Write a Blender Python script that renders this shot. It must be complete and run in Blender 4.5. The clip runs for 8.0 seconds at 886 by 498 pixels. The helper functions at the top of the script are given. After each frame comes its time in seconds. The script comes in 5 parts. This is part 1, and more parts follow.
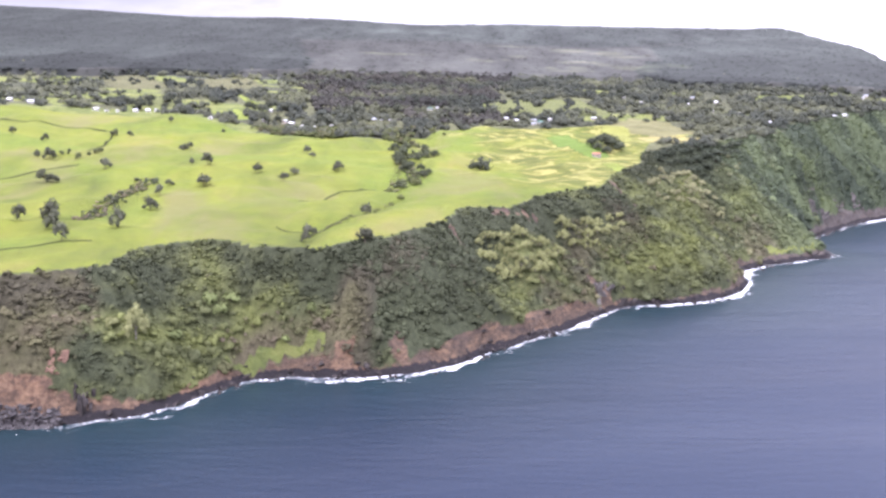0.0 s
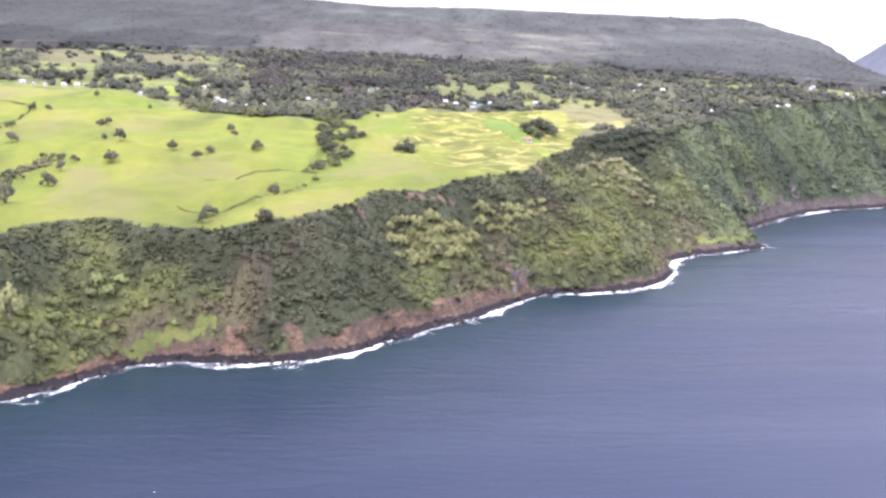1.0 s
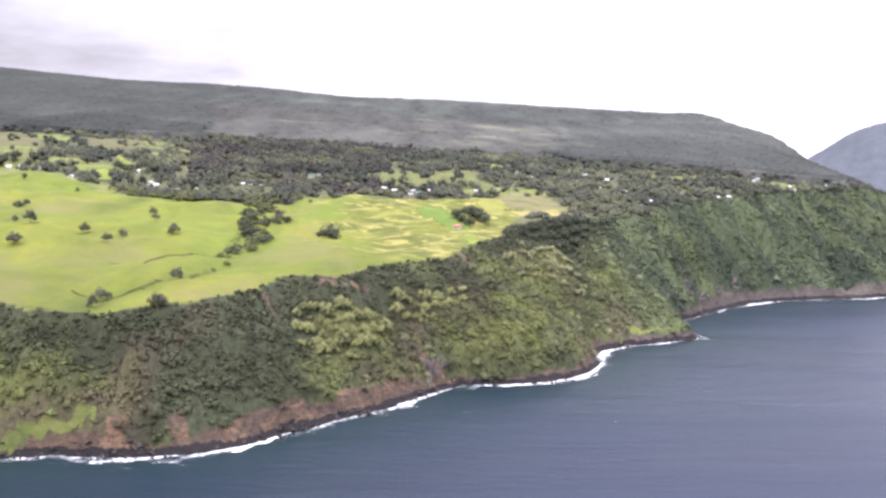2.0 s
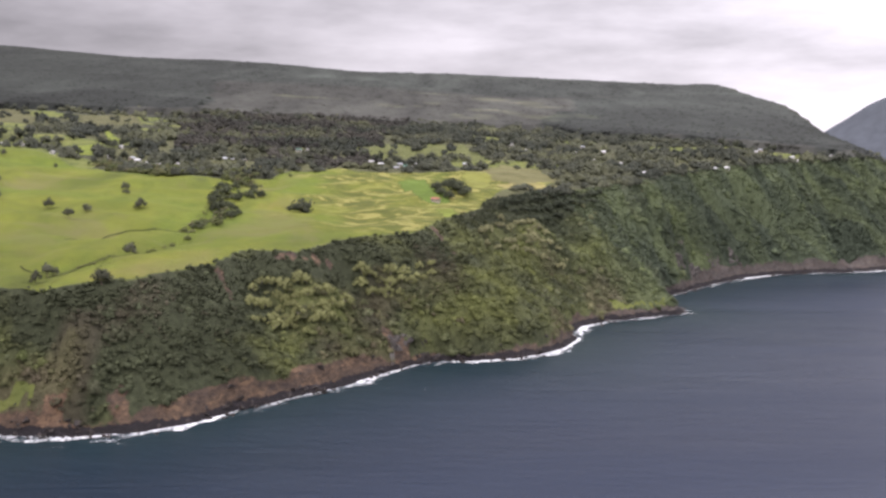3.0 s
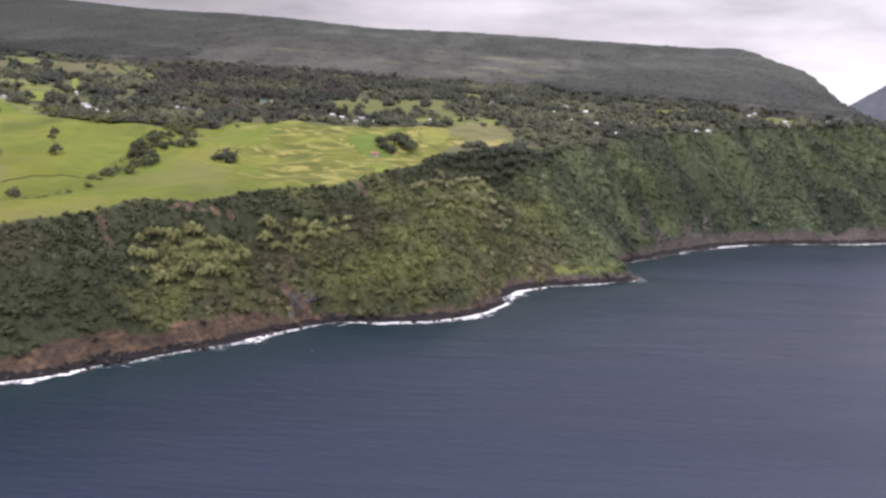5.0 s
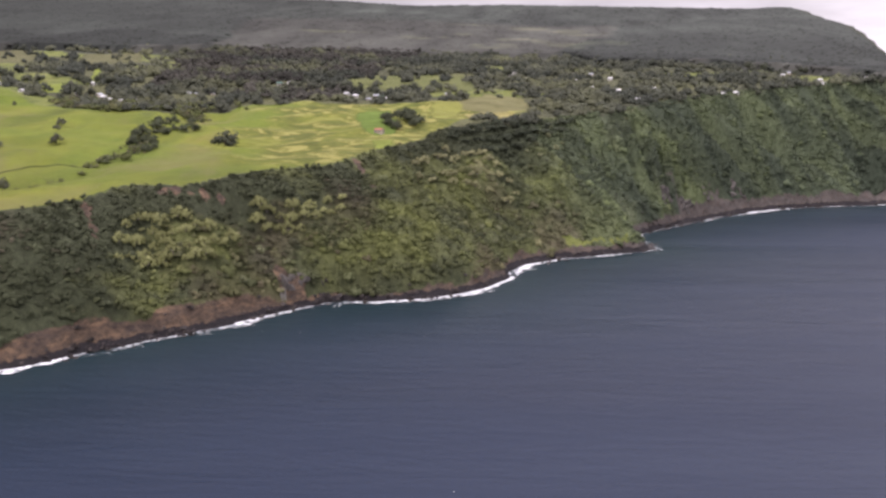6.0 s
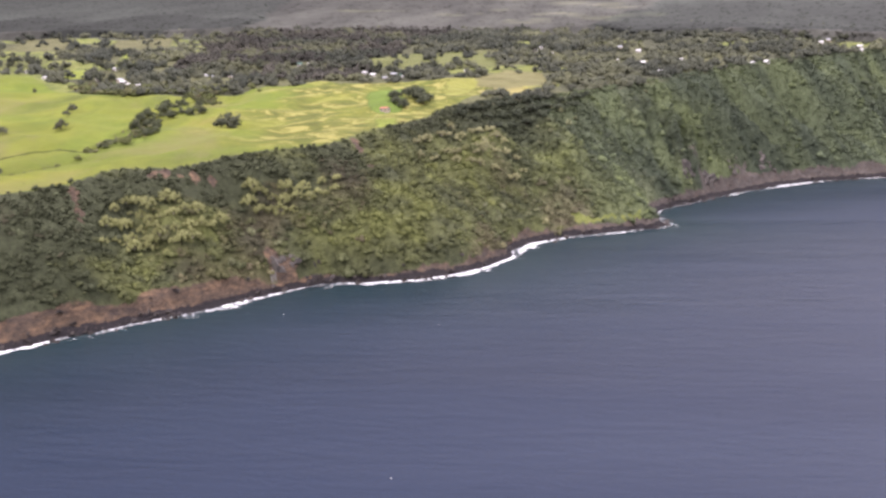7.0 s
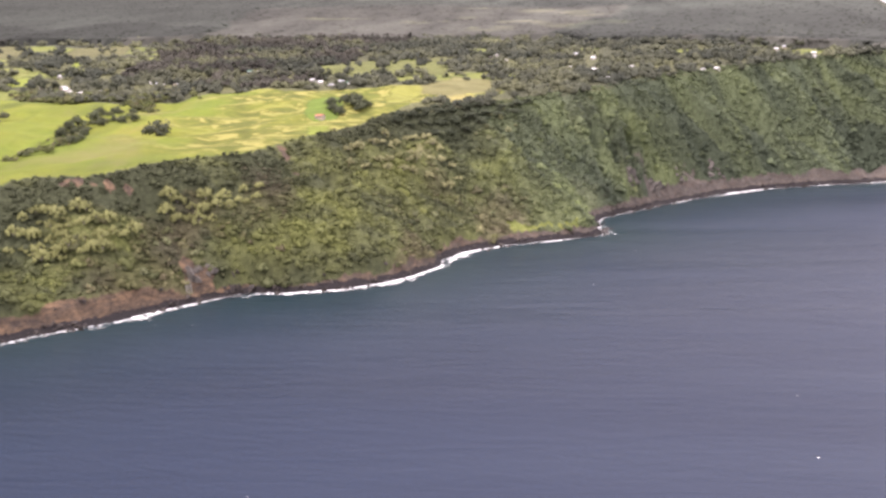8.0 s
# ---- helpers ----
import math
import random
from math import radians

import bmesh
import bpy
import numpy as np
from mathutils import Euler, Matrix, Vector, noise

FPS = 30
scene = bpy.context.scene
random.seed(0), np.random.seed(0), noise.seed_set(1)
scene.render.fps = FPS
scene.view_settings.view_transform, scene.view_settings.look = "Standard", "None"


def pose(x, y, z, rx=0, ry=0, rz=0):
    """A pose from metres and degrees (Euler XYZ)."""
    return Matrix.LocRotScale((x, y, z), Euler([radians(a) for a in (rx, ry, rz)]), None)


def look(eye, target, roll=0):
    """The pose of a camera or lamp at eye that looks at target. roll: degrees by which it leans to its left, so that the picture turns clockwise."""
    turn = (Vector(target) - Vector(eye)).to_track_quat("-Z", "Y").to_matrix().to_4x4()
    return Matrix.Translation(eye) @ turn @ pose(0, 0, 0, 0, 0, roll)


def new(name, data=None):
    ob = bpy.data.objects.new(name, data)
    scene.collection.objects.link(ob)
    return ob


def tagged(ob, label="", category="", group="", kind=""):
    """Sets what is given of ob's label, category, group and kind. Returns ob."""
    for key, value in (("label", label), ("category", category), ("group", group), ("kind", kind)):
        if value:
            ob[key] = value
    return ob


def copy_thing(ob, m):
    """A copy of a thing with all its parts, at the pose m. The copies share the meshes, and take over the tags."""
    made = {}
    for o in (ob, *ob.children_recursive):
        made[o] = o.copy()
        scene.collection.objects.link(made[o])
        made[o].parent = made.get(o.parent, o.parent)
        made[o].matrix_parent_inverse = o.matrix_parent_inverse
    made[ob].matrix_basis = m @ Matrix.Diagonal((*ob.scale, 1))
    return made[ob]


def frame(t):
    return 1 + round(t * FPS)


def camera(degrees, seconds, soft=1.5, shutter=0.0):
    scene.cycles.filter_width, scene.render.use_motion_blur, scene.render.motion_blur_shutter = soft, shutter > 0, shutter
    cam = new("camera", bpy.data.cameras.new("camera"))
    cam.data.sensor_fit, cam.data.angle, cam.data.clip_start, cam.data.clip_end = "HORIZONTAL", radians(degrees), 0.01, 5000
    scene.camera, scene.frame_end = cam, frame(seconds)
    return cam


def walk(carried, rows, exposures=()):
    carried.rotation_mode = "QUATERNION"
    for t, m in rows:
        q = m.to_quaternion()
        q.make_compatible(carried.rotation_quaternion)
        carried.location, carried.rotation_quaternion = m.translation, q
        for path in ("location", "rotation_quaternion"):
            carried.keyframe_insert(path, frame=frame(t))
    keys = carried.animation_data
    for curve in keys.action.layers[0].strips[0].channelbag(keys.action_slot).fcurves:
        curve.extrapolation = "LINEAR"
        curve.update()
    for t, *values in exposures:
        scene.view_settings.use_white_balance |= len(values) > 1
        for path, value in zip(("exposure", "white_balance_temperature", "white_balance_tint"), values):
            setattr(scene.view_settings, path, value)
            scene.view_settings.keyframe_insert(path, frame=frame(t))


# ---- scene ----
cam = camera(51.0, 8.0, soft=2.7)
PATH = [
    (0, (13.26, 53.81, 125.27), (15.72, 1038.11, -51.22), -0.66),
    (0.5, (28.82, 59.72, 124.04), (40.96, 1042.13, -62.28), 0.41),
    (1, (45.12, 65.91, 122.75), (76.75, 1046.66, -69.93), 0.70),
    (1.5, (62.06, 72.34, 121.42), (123.03, 1057.67, -37.98), 0.29),
    (1.7, (68.19, 74.67, 120.93), (128.32, 1068.30, 25.63), 0.70),
    (2.8, (104.62, 88.50, 118.06), (157.63, 1080.28, 1.60), 2.01),
    (3, (110.20, 90.62, 117.62), (139.48, 1082.60, -5.35), 0.88),
    (3.5, (127.23, 97.09, 116.27), (146.54, 1087.26, -22.27), 3.23),
    (4, (142.38, 102.84, 115.08), (192.93, 1090.78, -31.25), 3.12),
    (4.2, (149.03, 105.37, 114.55), (163.26, 1094.81, -29.65), 3.68),
    (5.3, (184.92, 119.00, 111.72), (142.07, 1103.94, -55.75), 0.59),
    (5.5, (190.79, 121.23, 111.26), (109.19, 1103.77, -55.92), -0.44),
    (6, (207.65, 127.63, 109.93), (130.27, 1106.89, -77.33), -0.50),
    (6.5, (222.51, 133.27, 108.75), (110.63, 1105.46, -96.99), -2.17),
    (7, (240.06, 139.93, 107.37), (95.61, 1107.51, -99.83), -2.05),
    (7.5, (254.97, 145.60, 106.19), (107.40, 1110.56, -110.79), -2.65),
    (8, (272.03, 152.08, 104.85), (136.65, 1122.76, -93.76), -2.11),
]
EXPOSURES = [(0.0, 1.04, 5700, 31), (0.5, 0.88, 5700, 31), (1.0, 1.16, 5800, 32), (1.5, 1.16, 5850, 29), (3.0, 0.06, 6300, 24), (4.2, 0.24, 6300, 24),
             (5.5, -0.06, 6200, 27), (6.5, 0.30, 6550, 29), (7.0, 0.60, 6400, 30), (7.5, 0.70, 6400, 30), (8.0, 0.82, 6750, 29)]
walk(cam, [(t, look(eye, target, roll)) for t, eye, target, roll in PATH], EXPOSURES)

# ---- sky and sun ----
SUN_ELEVATION, SUN_AZIMUTH = 46.0, -138.0   # degrees; azimuth from +y towards +x
world = bpy.data.worlds.new("world")
scene.world = world
world.use_nodes = True
wn, wl = world.node_tree.nodes, world.node_tree.links
wn.clear()
w_out = wn.new("ShaderNodeOutputWorld")
w_bg = wn.new("ShaderNodeBackground")
w_sky = wn.new("ShaderNodeTexSky")
w_sky.sky_type, w_sky.sun_disc = "NISHITA", False
w_sky.sun_elevation, w_sky.sun_rotation = radians(SUN_ELEVATION), radians(SUN_AZIMUTH)
w_sky.dust_density = 2.0
w_co = wn.new("ShaderNodeTexCoord")
w_map = wn.new("ShaderNodeMapping")
w_map.inputs["Scale"].default_value = (2.2, 2.2, 9.0)
w_noise = wn.new("ShaderNodeTexNoise")
w_noise.inputs["Scale"].default_value, w_noise.inputs["Detail"].default_value, w_noise.inputs["Roughness"].default_value = 1.6, 7.0, 0.55
w_ramp = wn.new("ShaderNodeValToRGB")
w_ramp.color_ramp.elements[0].position, w_ramp.color_ramp.elements[0].color = 0.36, (5.0, 4.95, 4.9, 1)
w_ramp.color_ramp.elements[1].position, w_ramp.color_ramp.elements[1].color = 0.66, (9.5, 9.4, 9.3, 1)
w_mix = wn.new("ShaderNodeMix")
w_mix.data_type = "RGBA"
w_mix.inputs["Factor"].default_value = 0.94
wl.new(w_co.outputs["Generated"], w_map.inputs["Vector"])
wl.new(w_map.outputs["Vector"], w_noise.inputs["Vector"])
wl.new(w_noise.outputs["Fac"], w_ramp.inputs["Fac"])
wl.new(w_sky.outputs["Color"], w_mix.inputs["A"])
wl.new(w_ramp.outputs["Color"], w_mix.inputs["B"])
w_xyz = wn.new("ShaderNodeSeparateXYZ")
w_lum = wn.new("ShaderNodeMapRange")   # an overcast sky: thin cloud overhead, several times as bright as the horizon
w_lum.inputs["From Min"].default_value, w_lum.inputs["From Max"].default_value = 0.0, 1.0
w_lum.inputs["To Min"].default_value, w_lum.inputs["To Max"].default_value = 0.45, 2.7
w_up = wn.new("ShaderNodeMath")
w_up.operation, w_up.use_clamp = "MAXIMUM", True
w_up.inputs[1].default_value = 0.0
w_pow = wn.new("ShaderNodeMath")
w_pow.operation = "POWER"
w_pow.inputs[1].default_value = 3.0
w_mul = wn.new("ShaderNodeVectorMath")
w_mul.operation = "SCALE"
wl.new(w_co.outputs["Generated"], w_xyz.inputs["Vector"])
wl.new(w_xyz.outputs["Z"], w_up.inputs[0])
wl.new(w_up.outputs["Value"], w_pow.inputs[0])
wl.new(w_pow.outputs["Value"], w_lum.inputs["Value"])
wl.new(w_mix.outputs["Result"], w_mul.inputs[0])
w_side = wn.new("ShaderNodeMapRange")   # thinner cloud towards the open sea in the east
w_side.inputs["From Min"].default_value, w_side.inputs["From Max"].default_value = -0.5, 0.55
w_side.inputs["To Min"].default_value, w_side.inputs["To Max"].default_value = 0.74, 1.65
w_both = wn.new("ShaderNodeMath")
w_both.operation = "MULTIPLY"
wl.new(w_xyz.outputs["X"], w_side.inputs["Value"])
wl.new(w_lum.outputs["Result"], w_both.inputs[0])
wl.new(w_side.outputs["Result"], w_both.inputs[1])
wl.new(w_both.outputs["Value"], w_mul.inputs["Scale"])
wl.new(w_mul.outputs["Vector"], w_bg.inputs["Color"])
w_bg.inputs["Strength"].default_value = 0.175
wl.new(w_bg.outputs["Background"], w_out.inputs["Surface"])

sun_data = bpy.data.lights.new("sun", "SUN")
sun_data.energy, sun_data.angle, sun_data.color = 1.9, radians(3.0), (1.0, 0.96, 0.90)
sun = new("sun", sun_data)
ce, se = math.cos(radians(SUN_ELEVATION)), math.sin(radians(SUN_ELEVATION))
sa, ca = math.sin(radians(SUN_AZIMUTH)), math.cos(radians(SUN_AZIMUTH))
sun.matrix_world = look((1000 * ce * sa, 1000 * ce * ca, 1000 * se), (0, 0, 0))


# ---- materials ----
class Nodes:
    """A short hand for building one node material."""

    def __init__(self, name, rough=0.8, spec=0.3):
        self.mat = bpy.data.materials.new(name)
        self.mat.use_nodes = True
        self.n, self.l = self.mat.node_tree.nodes, self.mat.node_tree.links
        self.bsdf = self.n["Principled BSDF"]
        self.bsdf.inputs["Roughness"].default_value = rough
        self.bsdf.inputs["Specular IOR Level"].default_value = spec
        self.pos = self.n.new("ShaderNodeNewGeometry").outputs["Position"]

    def noise(self, scale, detail=4.0, rough=0.55, stretch=None, turn=0.0, distort=0.0):
        m = self.n.new("ShaderNodeMapping")
        m.inputs["Scale"].default_value = stretch or (1, 1, 1)
        m.inputs["Rotation"].default_value = (0, 0, radians(turn))
        t = self.n.new("ShaderNodeTexNoise")
        t.inputs["Scale"].default_value, t.inputs["Detail"].default_value = scale, detail
        t.inputs["Roughness"].default_value, t.inputs["Distortion"].default_value = rough, distort
        self.l.new(self.pos, m.inputs["Vector"])
        self.l.new(m.outputs["Vector"], t.inputs["Vector"])
        return t.outputs["Fac"]

    def ramp(self, fac, *stops):
        r = self.n.new("ShaderNodeValToRGB")
        e = r.color_ramp.elements
        while len(e) < len(stops):
            e.new(0.5)
        for k, (p, c) in zip(e, stops):
            k.position = p
            k.color = (c, c, c, 1) if isinstance(c, (int, float)) else (*c, 1)
        self.l.new(fac, r.inputs["Fac"])
        return r.outputs["Color"]

    def mix(self, fac, a, b, blend="MIX"):
        m = self.n.new("ShaderNodeMix")
        m.data_type, m.blend_type = "RGBA", blend
        for sock, v in (("Factor", fac), ("A", a), ("B", b)):
            if isinstance(v, (int, float)):
                m.inputs[sock].default_value = v if sock == "Factor" else (v, v, v, 1)
            elif isinstance(v, tuple):
                m.inputs[sock].default_value = (*v, 1)
            else:
                self.l.new(v, m.inputs[sock])
        return m.outputs["Result"]

    def math(self, op, a, b=0.0):
        m = self.n.new("ShaderNodeMath")
        m.operation = op
        for k, v in enumerate((a, b)):
            if isinstance(v, (int, float)):
                m.inputs[k].default_value = v
            else:
                self.l.new(v, m.inputs[k])
        return m.outputs["Value"]

    def attr(self, name):
        a = self.n.new("ShaderNodeAttribute")
        a.attribute_name = name
        return a

    def split(self, colour):
        s = self.n.new("ShaderNodeSeparateColor")
        self.l.new(colour, s.inputs["Color"])
        return s.outputs["Red"], s.outputs["Green"], s.outputs["Blue"]

    def bump(self, height, strength, distance):
        b = self.n.new("ShaderNodeBump")
        b.inputs["Strength"].default_value, b.inputs["Distance"].default_value = strength, distance
        self.l.new(height, b.inputs["Height"])
        self.l.new(b.outputs["Normal"], self.bsdf.inputs["Normal"])

    def colour(self, c):
        if isinstance(c, tuple):
            self.bsdf.inputs["Base Color"].default_value = (*c, 1)
        else:
            self.l.new(c, self.bsdf.inputs["Base Color"])
        return self


def ground_material():
    m = Nodes("grassland_and_cliff", 0.9, 0.15)
    grass, rock, hay = m.split(m.attr("cover").outputs["Color"])
    broad = m.noise(0.018, 5, 0.58, (1.3, 0.7, 1), 15, 0.6)
    fine = m.noise(0.12, 6, 0.65)
    green = m.ramp(broad, (0.30, (0.086, 0.112, 0.026)), (0.42, (0.138, 0.170, 0.029)), (0.56, (0.194, 0.224, 0.034)), (0.68, (0.236, 0.230, 0.052)))
    green = m.mix(m.ramp(fine, (0.35, 0.4), (0.68, 0.0)), green, (0.130, 0.135, 0.04))
    green = m.mix(m.ramp(m.noise(0.0065, 4, 0.6, (1.0, 1.6, 1), 30, 0.4), (0.40, 0.75), (0.54, 0.0)), green, m.ramp(fine, (0.3, (0.110, 0.158, 0.028)), (0.7, (0.165, 0.215, 0.034))))
    green = m.mix(m.ramp(m.noise(0.011, 4, 0.6, (1.4, 0.8, 1), -20, 0.5), (0.53, 0.0), (0.66, 0.65)), green, (0.190, 0.175, 0.075))
    streak = m.math("ADD", m.math("MULTIPLY", m.noise(0.085, 5, 0.55, (0.8, 1.3, 1), 8, 0.7), 0.8), m.math("MULTIPLY", m.noise(0.3, 4, 0.6, (0.6, 1.2, 1), -8, 0.5), 0.2))
    straw = m.ramp(streak, (0.40, (0.10, 0.115, 0.028)), (0.49, (0.145, 0.155, 0.036)), (0.525, (0.17, 0.175, 0.042)), (0.545, (0.30, 0.285, 0.088)))
    straw = m.mix(m.ramp(m.noise(0.028, 3, 0.5), (0.40, 0.6), (0.54, 0.0)), straw, green)
    green = m.mix(hay, green, straw)
    meadow = m.ramp(m.noise(0.06, 5, 0.65), (0.35, (0.100, 0.122, 0.042)), (0.55, (0.165, 0.190, 0.055)), (0.72, (0.235, 0.235, 0.090)))
    green = m.mix(m.ramp(grass, (0.86, 1.0), (0.96, 0.0)), green, meadow)
    plot = m.attr("plot")
    tilled = m.mix(1.0, plot.outputs["Color"], m.ramp(m.noise(0.09, 6, 0.65, (0.5, 1.2, 1), 10, 0.6), (0.32, 0.78), (0.5, 1.0), (0.68, 1.25)), "MULTIPLY")
    green = m.mix(m.ramp(plot.outputs["Alpha"], (0.35, 0.0), (0.65, 1.0)), green, tilled)
    soil = m.ramp(m.noise(0.10, 7, 0.72, (1, 1, 2.5)), (0.34, (0.075, 0.06, 0.053)), (0.48, (0.128, 0.092, 0.066)), (0.62, (0.215, 0.142, 0.088)), (0.76, (0.31, 0.215, 0.138)))
    rust = m.ramp(m.noise(0.2, 7, 0.72, (1.6, 1.0, 0.8)), (0.38, (0.115, 0.075, 0.056)), (0.50, (0.255, 0.158, 0.098)), (0.64, (0.39, 0.255, 0.155)))
    crack = m.ramp(m.noise(0.35, 7, 0.75, (1, 1, 1.6)), (0.4, 0.75), (0.56, 0.0))
    soil = m.mix(crack, soil, (0.05, 0.04, 0.036))
    level = m.n.new("ShaderNodeSeparateXYZ")
    m.l.new(m.pos, level.inputs["Vector"])
    west = m.n.new("ShaderNodeMapRange")
    west.inputs["From Min"].default_value, west.inputs["From Max"].default_value = 15.0, -35.0
    m.l.new(level.outputs["X"], west.inputs["Value"])
    rusty = m.math("MULTIPLY", m.ramp(m.noise(0.022, 3, 0.5), (0.42, 0.9), (0.60, 0.15)), west.outputs["Result"])
    grey = m.n.new("ShaderNodeMapRange")
    grey.inputs["From Min"].default_value, grey.inputs["From Max"].default_value = 120.0, 280.0
    grey.inputs["To Max"].default_value = 0.75
    m.l.new(level.outputs["X"], grey.inputs["Value"])
    soil = m.mix(grey.outputs["Result"], soil, m.ramp(m.noise(0.22, 7, 0.75), (0.35, (0.055, 0.048, 0.048)), (0.6, (0.115, 0.108, 0.100)), (0.75, (0.18, 0.168, 0.155))))
    soil = m.mix(rusty, soil, m.mix(m.math("MULTIPLY", m.split(crack)[0], 0.7), rust, (0.07, 0.05, 0.04)))
    tide = m.math("ADD", level.outputs["Z"], m.math("MULTIPLY", m.noise(0.16, 5, 0.7), -6.0))
    soil = m.mix(m.ramp(tide, (0.0, 1.0), (0.5, 0.0)), soil, (0.030, 0.027, 0.029))
    floor = m.mix(1.0, m.attr("growth").outputs["Color"], m.ramp(m.noise(0.42, 5, 0.7, (1, 1, 0.6)), (0.34, 0.62), (0.5, 0.9), (0.66, 1.2)), "MULTIPLY")
    edge = m.math("ADD", rock, m.math("MULTIPLY", m.math("SUBTRACT", fine, 0.5), 1.5))
    floor = m.mix(m.attr("cover").outputs["Alpha"], floor, m.ramp(m.noise(0.05, 6, 0.7), (0.3, (0.045, 0.05, 0.038)), (0.7, (0.085, 0.09, 0.068))))
    base = m.mix(m.ramp(edge, (0.42, 0.0), (0.58, 1.0)), floor, soil)
    gedge = m.math("ADD", grass, m.math("MULTIPLY", m.math("SUBTRACT", fine, 0.5), 0.5))
    base = m.mix(m.ramp(gedge, (0.45, 0.0), (0.55, 1.0)), base, green)
    m.colour(base)
    m.bump(m.noise(0.30, 9, 0.75), 1.0, 2.6)
    return m.mat


def sea_material():
    m = Nodes("sea_water", 0.16, 0.5)
    m.bsdf.inputs["IOR"].default_value = 1.333
    near = m.attr("shallow").outputs["Fac"]
    drift = m.noise(0.004, 4, 0.6, (0.5, 1.4, 1), 20, 0.8)
    deep = m.ramp(drift, (0.35, (0.0040, 0.0100, 0.029)), (0.65, (0.0066, 0.0150, 0.038)))
    m.colour(m.mix(near, deep, (0.009, 0.0225, 0.026)))
    swell = m.noise(0.028, 3, 0.5, (0.5, 1.5, 1), -18)
    chop = m.noise(0.16, 6, 0.62, (0.6, 1.5, 1), 12)
    gusts = m.noise(0.05, 6, 0.65, (0.35, 1.8, 1), 18, 1.0)
    m.bump(m.math("ADD", m.math("ADD", m.math("MULTIPLY", swell, 2.2), chop), m.math("MULTIPLY", gusts, 1.2)), 0.2, 1.5)
    gust = m.ramp(m.noise(0.007, 5, 0.6, (0.4, 1.8, 1), 16, 1.0), (0.35, 0.30), (0.65, 0.44))
    m.l.new(gust, m.bsdf.inputs["Roughness"])
    return m.mat


def foam_material():
    m = Nodes("surf_foam", 0.7, 0.3)
    m.colour(m.ramp(m.noise(0.5, 6, 0.7), (0.35, (0.48, 0.52, 0.54)), (0.55, (0.84, 0.86, 0.87))))
    m.bump(m.noise(0.8, 5), 0.6, 0.5)
    fade = m.attr("thick").outputs["Fac"]
    hole = m.math("ADD", m.math("MULTIPLY", m.math("SUBTRACT", m.noise(0.42, 9, 0.8, None, 0.0, 1.2), 0.5), 3.3), fade)
    m.l.new(m.ramp(hole, (0.46, 0.0), (0.70, 1.0)), m.bsdf.inputs["Alpha"])
    return m.mat


def leaf_material(name, low=0.9, high=1.1):
    """Leaves: the tint of each plant, varied leaf by leaf, with light coming through."""
    m = Nodes(name, 0.65, 0.12)
    tint = m.attr("tint").outputs["Color"]
    island = m.n.new("ShaderNodeNewGeometry").outputs["Random Per Island"]
    c = m.mix(1.0, tint, m.ramp(island, (0.0, low), (0.5, 1.0), (1.0, high)), "MULTIPLY")
    c = m.mix(1.0, c, m.ramp(m.noise(0.04, 3), (0.3, 0.86), (0.7, 1.16)), "MULTIPLY")
    rnd = m.n.new("ShaderNodeObjectInfo").outputs["Random"]
    c = m.mix(1.0, c, m.ramp(rnd, (0.0, 0.8), (1.0, 1.2)), "MULTIPLY")
    m.colour(c)
    glow = m.n.new("ShaderNodeBsdfTranslucent")
    m.l.new(c, glow.inputs["Color"])
    both = m.n.new("ShaderNodeMixShader")
    both.inputs["Fac"].default_value = 0.3
    m.l.new(m.bsdf.outputs["BSDF"], both.inputs[1])
    m.l.new(glow.outputs["BSDF"], both.inputs[2])
    m.l.new(both.outputs["Shader"], m.n["Material Output"].inputs["Surface"])
    return m.mat


def plain_material(name, dark, light, rough=0.7, scale=0.8, bump=0.3, metal=0.0, spec=0.3):
    m = Nodes(name, rough, spec)
    m.bsdf.inputs["Metallic"].default_value = metal
    rnd = m.n.new("ShaderNodeObjectInfo").outputs["Random"]
    c = m.ramp(m.noise(scale, 6, 0.65), (0.3, dark), (0.7, light))
    m.colour(m.mix(1.0, c, m.ramp(rnd, (0.0, 0.8), (1.0, 1.15)), "MULTIPLY"))
    m.bump(m.noise(scale * 3, 6), bump, 0.2)
    return m.mat


GROUND, SEA, FOAM = ground_material(), sea_material(), foam_material()
LEAVES, FAR_LEAVES = leaf_material("leaves"), leaf_material("far_leaves", 0.93, 1.07)
BARK = plain_material("bark", (0.06, 0.045, 0.035), (0.17, 0.13, 0.10), 0.9, 1.5, 0.6)
PALE_BARK = plain_material("pale_bark", (0.18, 0.16, 0.14), (0.34, 0.31, 0.27), 0.9, 1.5, 0.5)
LAVA = plain_material("lava_rock", (0.012, 0.011, 0.012), (0.075, 0.062, 0.055), 0.75, 0.5, 0.9)
GREY_ROCK = plain_material("grey_rock", (0.050, 0.046, 0.043), (0.140, 0.127, 0.115), 0.85, 0.4, 0.9)
PALE_ROCK = plain_material("pale_rock", (0.24, 0.228, 0.205), (0.42, 0.40, 0.36), 0.85, 0.5, 0.8)
BEACH_ROCK = plain_material("beach_rock", (0.03, 0.027, 0.028), (0.10, 0.092, 0.088), 0.8, 0.35, 0.9)
EARTH = plain_material("red_earth", (0.11, 0.068, 0.05), (0.27, 0.165, 0.11), 0.9, 0.5, 0.9)
TRACK = plain_material("trodden_track", (0.040, 0.046, 0.020), (0.075, 0.080, 0.032), 0.95, 0.4, 0.6, spec=0.02)
